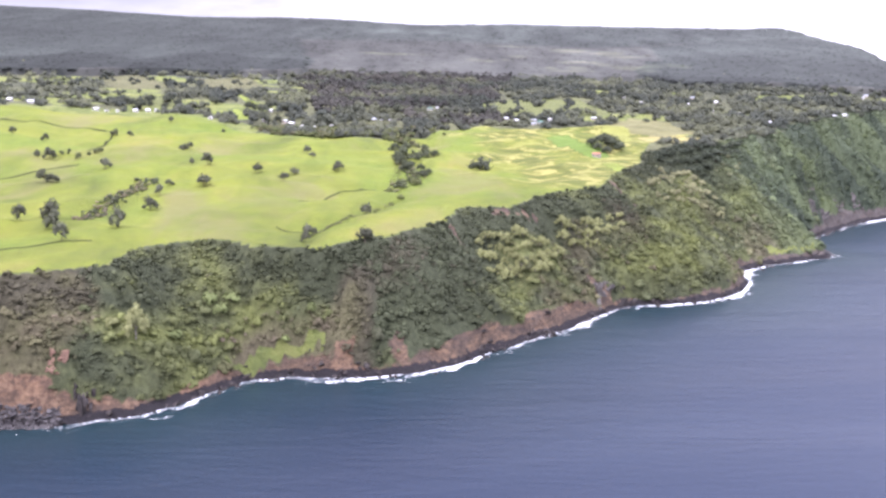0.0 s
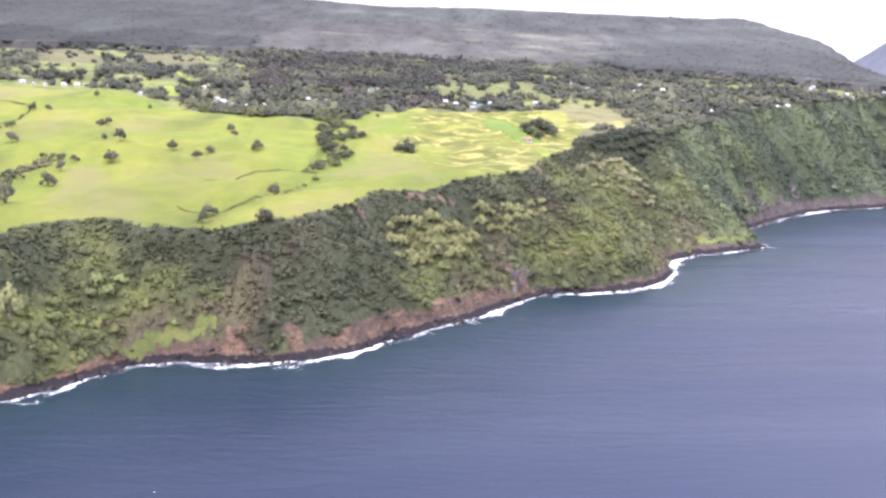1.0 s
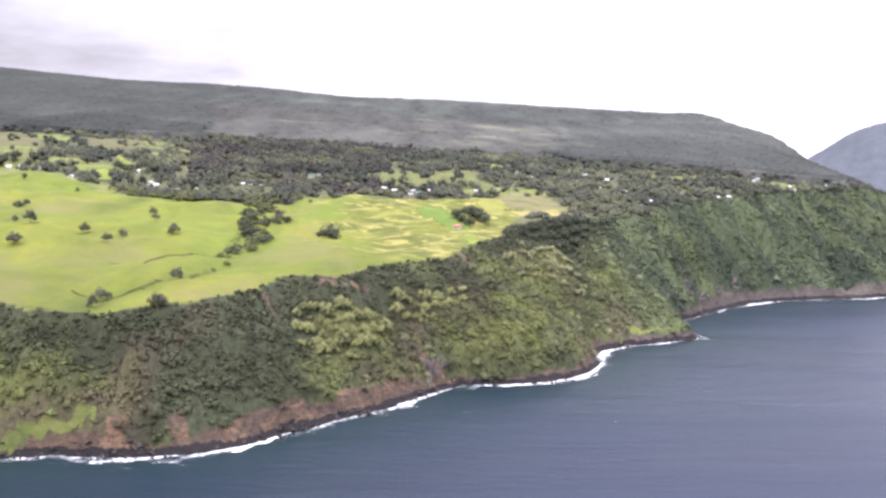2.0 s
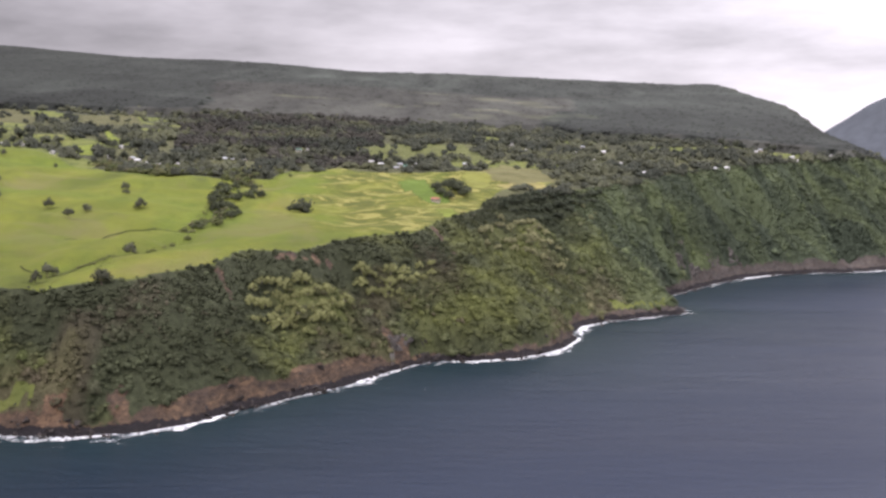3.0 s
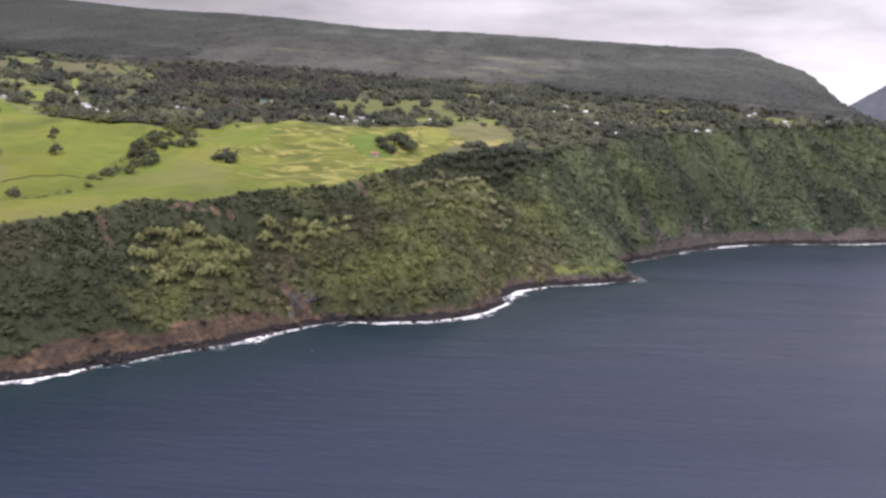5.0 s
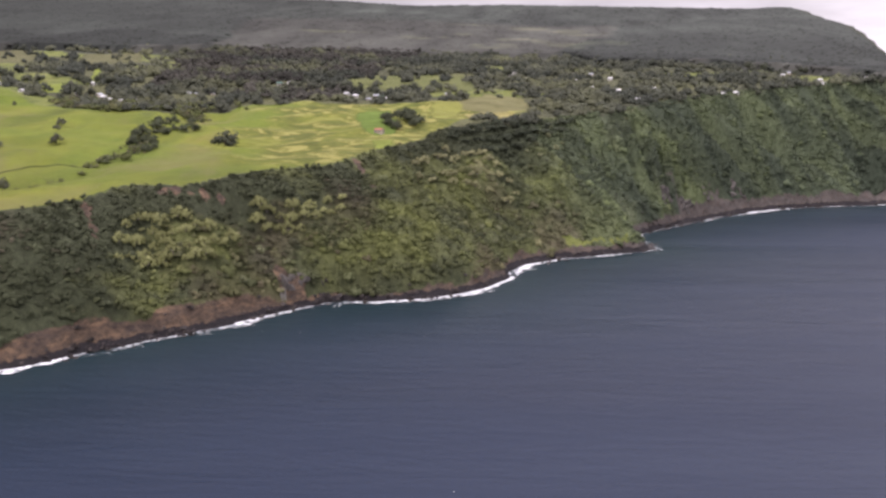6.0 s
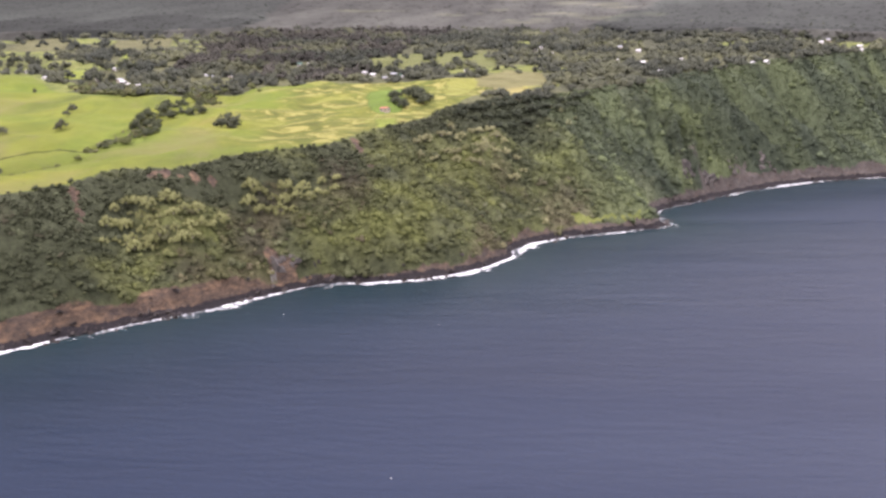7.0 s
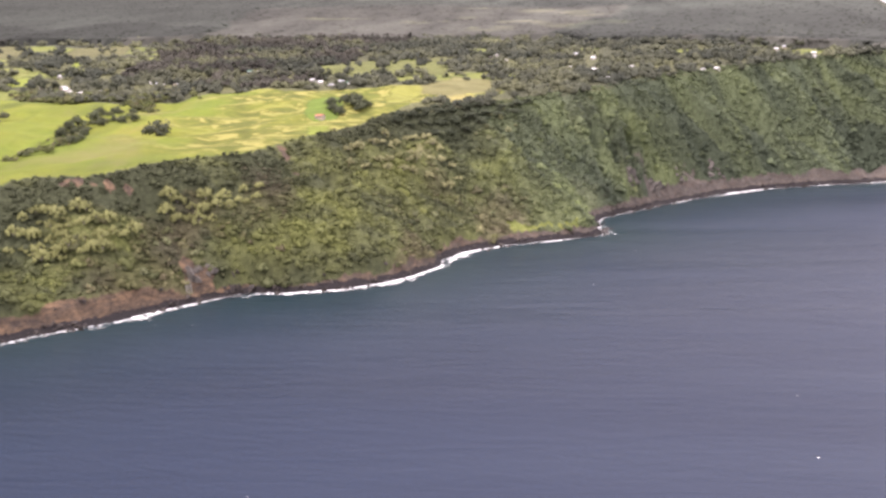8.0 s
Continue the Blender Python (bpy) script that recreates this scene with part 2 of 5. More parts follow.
WALL_WHITE = plain_material("white_boards", (0.46, 0.45, 0.42), (0.62, 0.61, 0.58), 0.6, 0.6, 0.15)
WALL_TAN = plain_material("tan_boards", (0.36, 0.31, 0.24), (0.50, 0.44, 0.35), 0.7, 0.6, 0.15)
ROOF_WHITE = plain_material("white_metal_roof", (0.52, 0.53, 0.54), (0.74, 0.74, 0.74), 0.4, 0.5, 0.1)
ROOF_GREY = plain_material("grey_metal_roof", (0.26, 0.28, 0.30), (0.42, 0.44, 0.46), 0.45, 0.5, 0.1)
ROOF_RED = plain_material("rusty_red_roof", (0.22, 0.075, 0.05), (0.36, 0.14, 0.09), 0.6, 0.5, 0.2)
ROOF_GREEN = plain_material("green_metal_roof", (0.05, 0.12, 0.09), (0.10, 0.20, 0.15), 0.5, 0.5, 0.1)
PANE = plain_material("window_glass", (0.02, 0.025, 0.03), (0.035, 0.04, 0.05), 0.08, 0.5, 0.0)
TIMBER = plain_material("painted_timber", (0.25, 0.2, 0.16), (0.38, 0.32, 0.26), 0.7, 1.0, 0.2)

# ---- terrain plan ----
SHORE = [(-980, 308), (-490, 353.5), (-280, 376.6), (-196, 383.6), (-152.6, 385), (-133.7, 385), (-118.3, 390.6), (-104.3, 394.1), (-94.5, 403.9),
         (-86.1, 415.1), (-76.3, 428.4), (-72.1, 436.1), (-51.1, 441), (-30.8, 438.9), (-14, 439.6), (3.5, 444.5), (18.9, 453.6), (34.3, 471.8), (51.8, 489.3),
         (73.5, 508.9), (98.7, 540.4), (112, 555.1), (124.6, 564.9), (140, 563.5), (164.5, 569.8), (180.6, 580.3), (193.9, 595), (205.8, 618.8), (204.4, 636.3),
         (212.8, 652.4), (238, 673.4), (268.1, 687.4), (286, 696), (293, 704), (288, 718), (289.5, 745.5)]
SHORE += [(297.5, 766.5), (322, 793.1), (353.5, 829.5), (388.5, 861), (420, 880.6), (458.5, 894.6), (497, 901.6), (546, 920.5), (602, 959),
          (650, 994), (684, 1036), (706, 1092), (745, 1225), (795, 1400), (861, 1820), (903, 2100), (980, 2520), (1050, 3640)]
RIM = [(-980, 350), (-490, 392), (-280, 407.4), (-203, 409.5), (-161, 413), (-142.8, 419.3), (-123.9, 429.1), (-121.1, 446.6), (-114.8, 460.6),
       (-101.5, 469), (-87.5, 473.9), (-70.7, 467.6), (-47.6, 466.2), (-35, 469.7), (-23.8, 483), (-13.3, 486.5), (2.1, 503.3), (16.1, 520.8), (24.5, 549.5),
       (52.5, 554.4), (66.5, 578.2), (84, 595), (109.9, 607.6), (122.5, 644), (136.5, 667.1), (152.6, 689.5), (168, 721), (210, 752.5), (241.5, 773.5)]
RIM += [(294, 829.5), (350, 889), (383.6, 911.4), (434, 955.5), (483, 980), (532, 999.6), (586, 1029), (622, 1071), (636, 1127),
        (666, 1260), (702, 1400), (752.5, 1815.1), (784, 2121), (840, 2520), (882, 3640)]
PASTURE = [(-980, 343), (-280, 402.5), (-161, 411.6), (-142.8, 417.9), (-123.9, 427.7), (-121.8, 446.6), (-115.5, 459.9), (-101.5, 468.3), (-87.5, 473.2),
           (-70.7, 466.9), (-47.6, 465.5), (-35, 469), (-24.5, 482.3), (-13.3, 485.8), (2.1, 502.6), (16.1, 520.1), (24.5, 548.8), (52.5, 553.7), (66.5, 577.5),
           (84, 594.3), (109.9, 606.9), (122.5, 643.3), (136.5, 666.4), (151.2, 689.5), (158.2, 721), (171.5, 754.6), (227.5, 815.5), (210, 859.6)]
PASTURE += [(178.5, 875), (133, 833), (105, 836.5), (49, 829.5), (14, 805), (0, 773.5), (-35, 757.4), (-91, 768.6), (-150.5, 794.5),
            (-189, 837.2), (-336, 849.8), (-980, 868)]
FIELDS = [(105, 945, 52.5, 29.4), (-329, 903, 49, 24.5), (-336, 959, 42, 21), (-301, 1008, 38.5, 21), (-224, 934.5, 31.5, 19.6), (-161, 910, 28, 15.4),
          (-413, 1050, 56, 28), (-315, 1092, 42, 21), (483, 1029, 26.6, 16.8), (469, 1120, 35, 11.2), (-392, 889, 42, 18.2), (280, 1092, 28, 9.8)]
PLOTS = [
    ((0.125, 0.185, 0.036), [(94, 783), (115, 801), (134, 722), (131, 705), (121, 699), (111, 712)]),
    ((0.185, 0.225, 0.045), [(120, 681), (132, 686), (138, 668), (129, 655)]),
    ((0.29, 0.262, 0.1), [(170, 796), (185, 803), (207, 792), (224, 789), (207, 780), (179, 768)]),
    ((0.165, 0.16, 0.072), [(160, 869), (182, 892), (207, 890), (225, 821), (201, 795), (168, 809)]),
    ((0.225, 0.235, 0.06), [(145, 818), (160, 871), (168, 809), (166, 785), (153, 755)]),
    ((0.128, 0.142, 0.052), [(67, 882), (60, 954), (75, 1011), (158, 1035), (175, 929), (155, 913), (115, 914), (86, 911)]),
    ((0.128, 0.142, 0.052), [(-252, 891), (-291, 961), (-273, 971), (-253, 977), (-222, 908)]),
    ((0.185, 0.225, 0.045), [(-164, 833), (-191, 891), (-166, 891), (-142, 839)]),
    ((0.118, 0.118, 0.058), [(-323, 1018), (-375, 1110), (-316, 1128), (-268, 1041), (-295, 1012)]),
    ((0.118, 0.118, 0.058), [(-219, 1018), (-259, 1122), (-208, 1154), (-170, 1057)]),
    ((0.185, 0.225, 0.045), [(-163, 927), (-191, 998), (-186, 999), (-152, 929)]),
]   # fields and meadows with a colour of their own
SCARS = [(19, 521, 3.4), (21, 518, 2.8), (24, 514, 2.6), (27, 510, 2.2), (44, 548, 2.6), (49, 550, 2.8), (55, 552, 2.8), (60, 557, 2.6), (66, 564, 2.4), (121, 629, 3.2), (124, 626, 2.8),
         (128, 622, 2.6), (132, 616, 2.2), (98, 551, 6), (104, 555, 5), (-30, 444, 5), (-6, 450, 5), (329, 812, 9), (364, 847, 9)]
STANDS_AND_SHADE = [(16, 484, 28, -0.75), (-22, 462, 20, -0.4), (196, 742, 26, -0.5), (505, 930, 26, -0.5), (48, 506, 15, 0.2), (-88, 440, 26, 0.12), (228, 702, 18, 0.25)]   # darker and fresher stands on the cliff, plus painted shade at the x=505 ravine

LEDGE_GRASS = [(-79, 437), (-66, 444), (-50, 446.8), (-38, 447.5), (-38, 444.8), (-56, 443.2), (-70, 438.8)]
DRY_SCRUB = [(-88, 462, 13), (-18, 471, 13), (-138, 404, 13), (-22, 452, 8)]
BANK = [(-164, 512), (-162, 525), (-161, 540), (-160, 556), (-157, 575), (-154, 595)]
GULLY_C = [(-13, 597), (-30, 601), (-45, 592), (-55, 561), (-65, 549)]
GULLY_D = [(-15, 565), (-23, 545), (-33, 526), (-43, 512), (-49, 504), (-50, 490), (-47, 466)]
GULLY_E = [(-49, 504), (-58, 502), (-66, 509), (-71, 515)]

lattice = np.random.RandomState(7).rand(256, 256)


def value_noise(x, y):
    xi, yi = np.floor(x).astype(int), np.floor(y).astype(int)
    fx, fy = x - xi, y - yi
    fx, fy = fx * fx * (3 - 2 * fx), fy * fy * (3 - 2 * fy)
    a, b = lattice[xi % 256, yi % 256], lattice[(xi + 1) % 256, yi % 256]
    c, d = lattice[xi % 256, (yi + 1) % 256], lattice[(xi + 1) % 256, (yi + 1) % 256]
    return (a + (b - a) * fx) * (1 - fy) + (c + (d - c) * fx) * fy


def fbm(x, y, octaves=4):
    total, amp, norm = 0.0, 1.0, 0.0
    for k in range(octaves):
        total = total + amp * value_noise(x * 2 ** k + 17.3 * k, y * 2 ** k + 9.1 * k)
        norm += amp
        amp *= 0.5
    return total / norm


def near(poly, x, y):
    """Distance to a line, the nearest place on it and the run along it."""
    best = np.full(x.shape, 1e9)
    nx, ny, run = np.zeros_like(best), np.zeros_like(best), np.zeros_like(best)
    along = 0.0
    for (ax, ay), (bx, by) in zip(poly, poly[1:]):
        dx, dy = bx - ax, by - ay
        length = math.hypot(dx, dy)
        u = np.clip(((x - ax) * dx + (y - ay) * dy) / length ** 2, 0, 1)
        px, py = ax + u * dx, ay + u * dy
        d = np.hypot(x - px, y - py)
        m = d < best
        best[m], nx[m], ny[m], run[m] = d[m], px[m], py[m], along + (u * length)[m]
        along += length
    return best, nx, ny, run


def inside(poly, x, y):
    hit = np.zeros(x.shape, bool)
    for (ax, ay), (bx, by) in zip(poly, poly[1:] + poly[:1]):
        if ay != by:
            hit ^= ((ay > y) != (by > y)) & (x < (bx - ax) * (y - ay) / (by - ay) + ax)
    return hit


LAND = SHORE + [(-4200, 3640), (-4200, 308)]
UPLAND = RIM + [(-4200, 3640), (-4200, 350)]


def upland(x, y):
    """The smooth slope of the tableland, up to its crest and down behind it."""
    u, v = np.clip(x / 700, -1.6, 1.6), (y - 700) / 700
    z = 75.9 - 25.9 * u + 74.3 * v + 4.1 * u * v + 14.2 * u * u + 3.1 * v * v - 1.5 * u * u * v - 0.8 * u * v * v
    crest = 2310 - 0.06 * np.abs(x + 140) - 0.11 * np.maximum(x, 0)
    z = np.minimum(z, z - 0.35 * (y - crest))
    return z - 0.27 * np.maximum(0, x - 560 - 0.08 * (y - 1000)) * np.clip((1650 - y) / 250, 0, 1)   # the shoulder falling to the valley in the east


def terrain(x, y):
    """Height of the ground, and its cover: grass, bare rock, hay."""
    x, y = np.asarray(x, float), np.asarray(y, float)
    ds, sx, sy, srun = near(SHORE, x, y)
    de, ex, ey, _ = near(RIM, x, y)
    land, top = inside(LAND, x, y), inside(UPLAND, x, y)
    z_edge = np.maximum(upland(ex, ey), 42)
    swale = ((fbm(x / 62, y / 46, 3) - 0.5) * 11 + (np.abs(fbm(x / 34 + 5, y / 30 + 2, 2) - 0.5) - 0.12) * -7) * np.clip(de / 40, 0, 1) * np.clip((1000 - y) / 150, 0.3, 1)
    knoll = (fbm(x / 300, y / 300, 2) - 0.5) * 17 * np.clip((y - 1050) / 560, 0, 1)
    gully = np.zeros_like(x)
    for line, wide, deep in ((BANK, 9, 1.4), (GULLY_C, 7, 2.4), (GULLY_D, 8, 3.0), (GULLY_E, 6, 1.6)):
        gully = np.maximum(gully, deep * np.exp(-(near(line, x, y)[0] / wide) ** 2))
    z_top = upland(x, y) + swale + knoll - gully
    t = ds / np.maximum(ds + de, 0.01)
    east = np.clip((sx - 290) / 60, 0, 1)
    ravine = np.abs(fbm((srun + (26 + 34 * east) * t) / (30 + 6 * east), t * 0.7 + 3, 3) - 0.5) * 2
    bulge = np.sin(np.pi * np.clip(t, 0, 1))
    ledge = np.clip(ds / 4, 0, 1) * (1.5 + 2.5 * fbm(srun / 21, srun * 0, 2))
    step = np.clip((ds - 2.2 - 2.5 * fbm(srun / 9, srun * 0 + 6, 2)) / 2.2, 0, 1)
    bluff = step * step * (3 - 2 * step) * (1.5 + 7.5 * np.clip(fbm(srun / 38, srun * 0 + 11, 2) - 0.25, 0, 1)) * np.clip(1.2 - 1.2 * t, 0, 1)
    z_cliff = z_edge * (0.86 * t + 0.14 * t ** 2) + bulge * (ledge + z_edge * (0.13 - (0.36 + 0.24 * east) * ravine) + (fbm(x / 10, y / 10, 3) - 0.5) * 5 + (fbm(x / 4.5, y / 4.5, 2) - 0.5) * 3.5) + bluff
    for line, wide, deep in (([(492, 975), (505, 935), (513, 895)], 15, 17), ([(560, 1012), (578, 985), (590, 950)], 11, 10), ([(425, 945), (440, 915), (452, 885)], 9, 8), ([(372, 895), (386, 872), (400, 862)], 8, 7), ([(262, 780), (280, 755), (292, 735)], 9, 8)):
        z_cliff = z_cliff - bulge * deep * np.exp(-(near(line, x, y)[0] / wide) ** 2)
    z_cliff = np.maximum(z_cliff, np.minimum(ds * 0.7, 2.1))
    z_sea = -6 * (1 - np.exp(-ds / 9)) - 0.5
    z = np.where(top, z_top, np.where(land, z_cliff, z_sea))
    grass = inside(PASTURE, x, y).astype(float)
    wob = 0.85 + (fbm(x / 20, y / 20, 2) - 0.5) * 1.3
    for fx, fy, rx, ry in FIELDS:
        grass = np.maximum(grass, (((x - fx) / rx) ** 2 + ((y - fy) / ry) ** 2 < wob).astype(float) * 0.8)
    for _, outline in PLOTS:
        grass = np.where(inside(outline, x, y), np.maximum(grass, 0.8), grass)
    glade = fbm(x / 95 + 9, y / 42, 3)
    grass = np.maximum(grass, ((glade < np.where(x < -130, 0.46, np.where(x < 60, 0.22, 0.36))) & (y > np.where(x > 60, 885, 780)) & (y < 1130)).astype(float) * 0.8)
    grass = np.where(top, grass, 0.0)
    shelf = (ds > 5) & (ds < 4 + 8 * fbm(x / 9, y / 9, 2)) & (sx > 240) & (sx < 280) & (sy < 720)
    shelf |= inside(LEDGE_GRASS, x + 4 * (fbm(x / 5, y / 5, 2) - 0.5), y + 3 * (fbm(x / 4 + 9, y / 4, 2) - 0.5))
    grass = np.where(shelf & ~top, 0.8, grass)
    west = np.clip((30 - sx) / 40, 0, 1)
    toe = 1.8 + (9.5 - 4 * np.clip((-5 - sx) / 20, 0, 1)) * fbm(srun / 24 + 5, srun * 0 + 2, 3) + 10 * np.clip((-127 - sx) / 8, 0, 1) + west * 3.5 * fbm(srun / 35, srun * 0 + 4, 2)
    toe = toe + 5.5 * np.exp(-((sx - 55) / 38) ** 2) + 8 * east * fbm(srun / 50, srun * 0 + 9, 2)
    rock = np.clip((toe - z) / 3.5 + 0.5, 0, 1) * (~top)
    rock = rock * np.clip((4.5 - 2.5 * west + (13 - 6 * west) * fbm(x / 14 + 3, y / 14, 3) + 8 * east + 7 * np.clip((-127 - sx) / 8, 0, 1) - ds) / 3, 0, 1)
    band = np.clip((sx + 126) / 5, 0, 1) * np.clip((-12 - sx) / 12, 0, 1) * (~top)
    rock = np.maximum(rock, band * np.clip((2.4 + 2.8 * fbm(x / 12, y / 12, 3) - ds) / 1.2, 0, 1))
    for cx, cy, r in SCARS:
        ragged = 0.05 + 1.7 * fbm(x / 3.2 + 30, y / 3.2, 3)
        rock = np.maximum(rock, np.clip(1.4 - np.hypot(x - cx, y - cy) / (r * ragged), 0, 1) * (de > 0.5) * (~top))
    rock = np.where(grass > 0.5, 0, rock)
    hay = np.clip((x - 28 + (fbm(x / 28, y / 28, 3) - 0.5) * 80) / 28, 0, 1) * np.clip((y - 595) / 28, 0, 1) * (y < 880)
    hay = np.where(inside([(97, 768), (111, 796), (131, 760), (124, 724), (111, 718)], x, y), 0, hay)   # a fresh green paddock
    return z, grass, rock, hay


def height(x, y):
    return float(terrain(np.array([x]), np.array([y]))[0][0])


def spaced(lo, hi, start, end, step, growth):
    """Even steps from lo to hi, then wider and wider ones out to start and end."""
    v = list(np.arange(lo, hi + step, step))
    s = step
    while v[-1] < end:
        s *= growth
        v.append(v[-1] + s)
    s = step
    while v[0] > start:
        s *= growth
        v.insert(0, v[0] - s)
    return np.array(v)


def grid_mesh(name, xs, ys, z):
    nx, ny = len(xs), len(ys)
    gx, gy = np.meshgrid(xs, ys)
    me = bpy.data.meshes.new(name)
    me.vertices.add(nx * ny)
    me.vertices.foreach_set("co", np.stack([gx, gy, z], -1).astype(np.float32).ravel())
    i = (np.arange(ny - 1)[:, None] * nx + np.arange(nx - 1)[None, :]).ravel()
    quads = np.stack([i, i + 1, i + nx + 1, i + nx], -1).astype(np.int32)
    me.loops.add(quads.size)
    me.loops.foreach_set("vertex_index", quads.ravel())
    me.polygons.add(len(quads))
    me.polygons.foreach_set("loop_start", np.arange(0, quads.size, 4, dtype=np.int32))
    me.polygons.foreach_set("use_smooth", np.ones(len(quads), bool))
    me.update(calc_edges=True)
    return me


# ---- plant colours ----
DARK, MID, FRESH = (0.098, 0.110, 0.052), (0.137, 0.152, 0.061), (0.184, 0.205, 0.070)
PALE, OLIVE, DRY, DEEP = (0.235, 0.245, 0.105), (0.140, 0.134, 0.070), (0.155, 0.130, 0.088), (0.066, 0.076, 0.042)


def blend(v, *stops):
    """Colours along a run of stops, for values from 0 to 1."""
    at = np.linspace(0, 1, len(stops))
    return np.stack([np.interp(v, at, [c[i] for c in stops]) for i in range(3)], -1)


def cliff_tint(rng, x, y, z, jitter=1.0):
    """Stands of dark, fresh and dry growth, each some tens of metres wide, running into one another."""
    k = len(x)
    ds, sx, _, srun = near(SHORE, x, y)
    de = near(RIM, x, y)[0]
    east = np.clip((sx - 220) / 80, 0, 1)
    streak = fbm((srun + 0.9 * ds) / 19, ds / 60 + 7, 3)
    stand = 0.6 * fbm(x / 30 + 40, (y + z) / 30, 2) + 0.4 * fbm(x / 9 + 4, (y + z) / 9, 2)
    v = (stand - 0.28) / 0.46 * (1 - east) + (0.35 + 1.3 * (streak - 0.5)) * east
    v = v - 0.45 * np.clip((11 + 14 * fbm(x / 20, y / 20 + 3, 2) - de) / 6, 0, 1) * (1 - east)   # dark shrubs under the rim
    for cx, cy, r, lift in STANDS_AND_SHADE:
        v = v + lift * np.exp(-((x - cx) ** 2 + (y - cy) ** 2) / r ** 2)
    v = np.clip(v + jitter * rng.normal(0, 0.13, k), 0, 1)
    t = blend(v, DEEP, DARK, MID, FRESH)
    arid = fbm(x / 40 + 11, y / 40 + 5, 2) + 0.1 * np.clip((12 - z) / 8, 0, 1) + 0.3 * np.exp(-((x + 128) ** 2 + (y - 404) ** 2) / 500) + 0.05 * np.clip(-x / 40, 0, 1)
    for cx, cy, r in DRY_SCRUB:
        arid = arid + 0.16 * np.exp(-((x - cx) ** 2 + (y - cy) ** 2) / r ** 2)
    dry = np.clip((arid - 0.58 - 0.09 * np.clip((x - 90) / 60, 0, 1) - 0.05 * east + jitter * rng.normal(0, 0.06, k)) / 0.1, 0, 1)[:, None]
    dry = dry * (1 - 0.75 * east[:, None])
    t = t * (1 - dry) + blend(v, (0.080, 0.074, 0.048), OLIVE, DRY) * dry
    t = t * np.where(jitter * rng.uniform(size=k) > 0.93, 1.45, 1.0)[:, None]   # a few pale crowns
    # distance haze painted into the eastern growth: a little greener, much bluer
    haze_tint = 1 + east[:, None] * np.array([-0.02, 0.10, 0.34])
    return t * haze_tint * (1 + jitter * rng.uniform(-0.07, 0.07, (k, 1))) * (0.62 + 0.5 * fbm(x / 70 + 8, y / 70, 2))[:, None]


# ---- ground and sea ----
xs = spaced(-215, 640, -1850, 1850, 2.1, 1.10)
ys = spaced(380, 1040, 200, 3300, 2.1, 1.065)
gx, gy = np.meshgrid(xs, ys)
gz, g_grass, g_rock, g_hay = terrain(gx, gy)
ground_mesh = grid_mesh("ground", xs, ys, gz)
layer = ground_mesh.color_attributes.new("cover", "FLOAT_COLOR", "POINT")
layer.data.foreach_set("color", np.stack([g_grass, g_rock, g_hay, np.clip((gy - 1080) / 60, 0, 1)], -1).astype(np.float32).ravel())
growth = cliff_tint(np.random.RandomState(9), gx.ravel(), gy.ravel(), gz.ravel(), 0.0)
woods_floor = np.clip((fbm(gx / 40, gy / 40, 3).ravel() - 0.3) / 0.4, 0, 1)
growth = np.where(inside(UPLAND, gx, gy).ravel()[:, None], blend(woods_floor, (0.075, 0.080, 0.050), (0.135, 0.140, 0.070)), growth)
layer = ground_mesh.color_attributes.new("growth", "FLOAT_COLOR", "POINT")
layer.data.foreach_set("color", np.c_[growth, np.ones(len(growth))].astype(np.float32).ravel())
plot = np.zeros((gx.size, 4))
wob_x, wob_y = gx + 5 * (fbm(gx / 12, gy / 12, 2) - 0.5), gy + 9 * (fbm(gx / 14 + 7, gy / 14, 2) - 0.5)
for colour, outline in PLOTS:
    plot[inside(outline, wob_x, wob_y).ravel()] = (*colour, 1.0)
layer = ground_mesh.color_attributes.new("plot", "FLOAT_COLOR", "POINT")
layer.data.foreach_set("color", plot.astype(np.float32).ravel())
ground_mesh.materials.append(GROUND)
tagged(new("ground", ground_mesh), "green pasture tableland above wooded sea cliffs", "ground", kind="structure")

sea_x, sea_y = spaced(-280, 700, -4300, 4500, 14.0, 1.15), spaced(140, 1050, -4000, 4600, 14.0, 1.15)
hx, hy = np.meshgrid(sea_x, sea_y)
sea_mesh = grid_mesh("water", sea_x, sea_y, np.zeros_like(hx))
shallow = sea_mesh.attributes.new("shallow", "FLOAT", "POINT")
shallow.data.foreach_set("value", np.exp(-near(SHORE, hx, hy)[0] / 60).astype(np.float32).ravel())
sea_mesh.materials.append(SEA)
tagged(new("water", sea_mesh), "dark blue open sea ruffled by wind", "sea", kind="structure")


def resample(poly, step):
    out = []
    for (ax, ay), (bx, by) in zip(poly, poly[1:]):
        k = max(1, int(math.hypot(bx - ax, by - ay) / step))
        out += [(ax + (bx - ax) * i / k, ay + (by - ay) * i / k) for i in range(k)]
    return np.array(out)


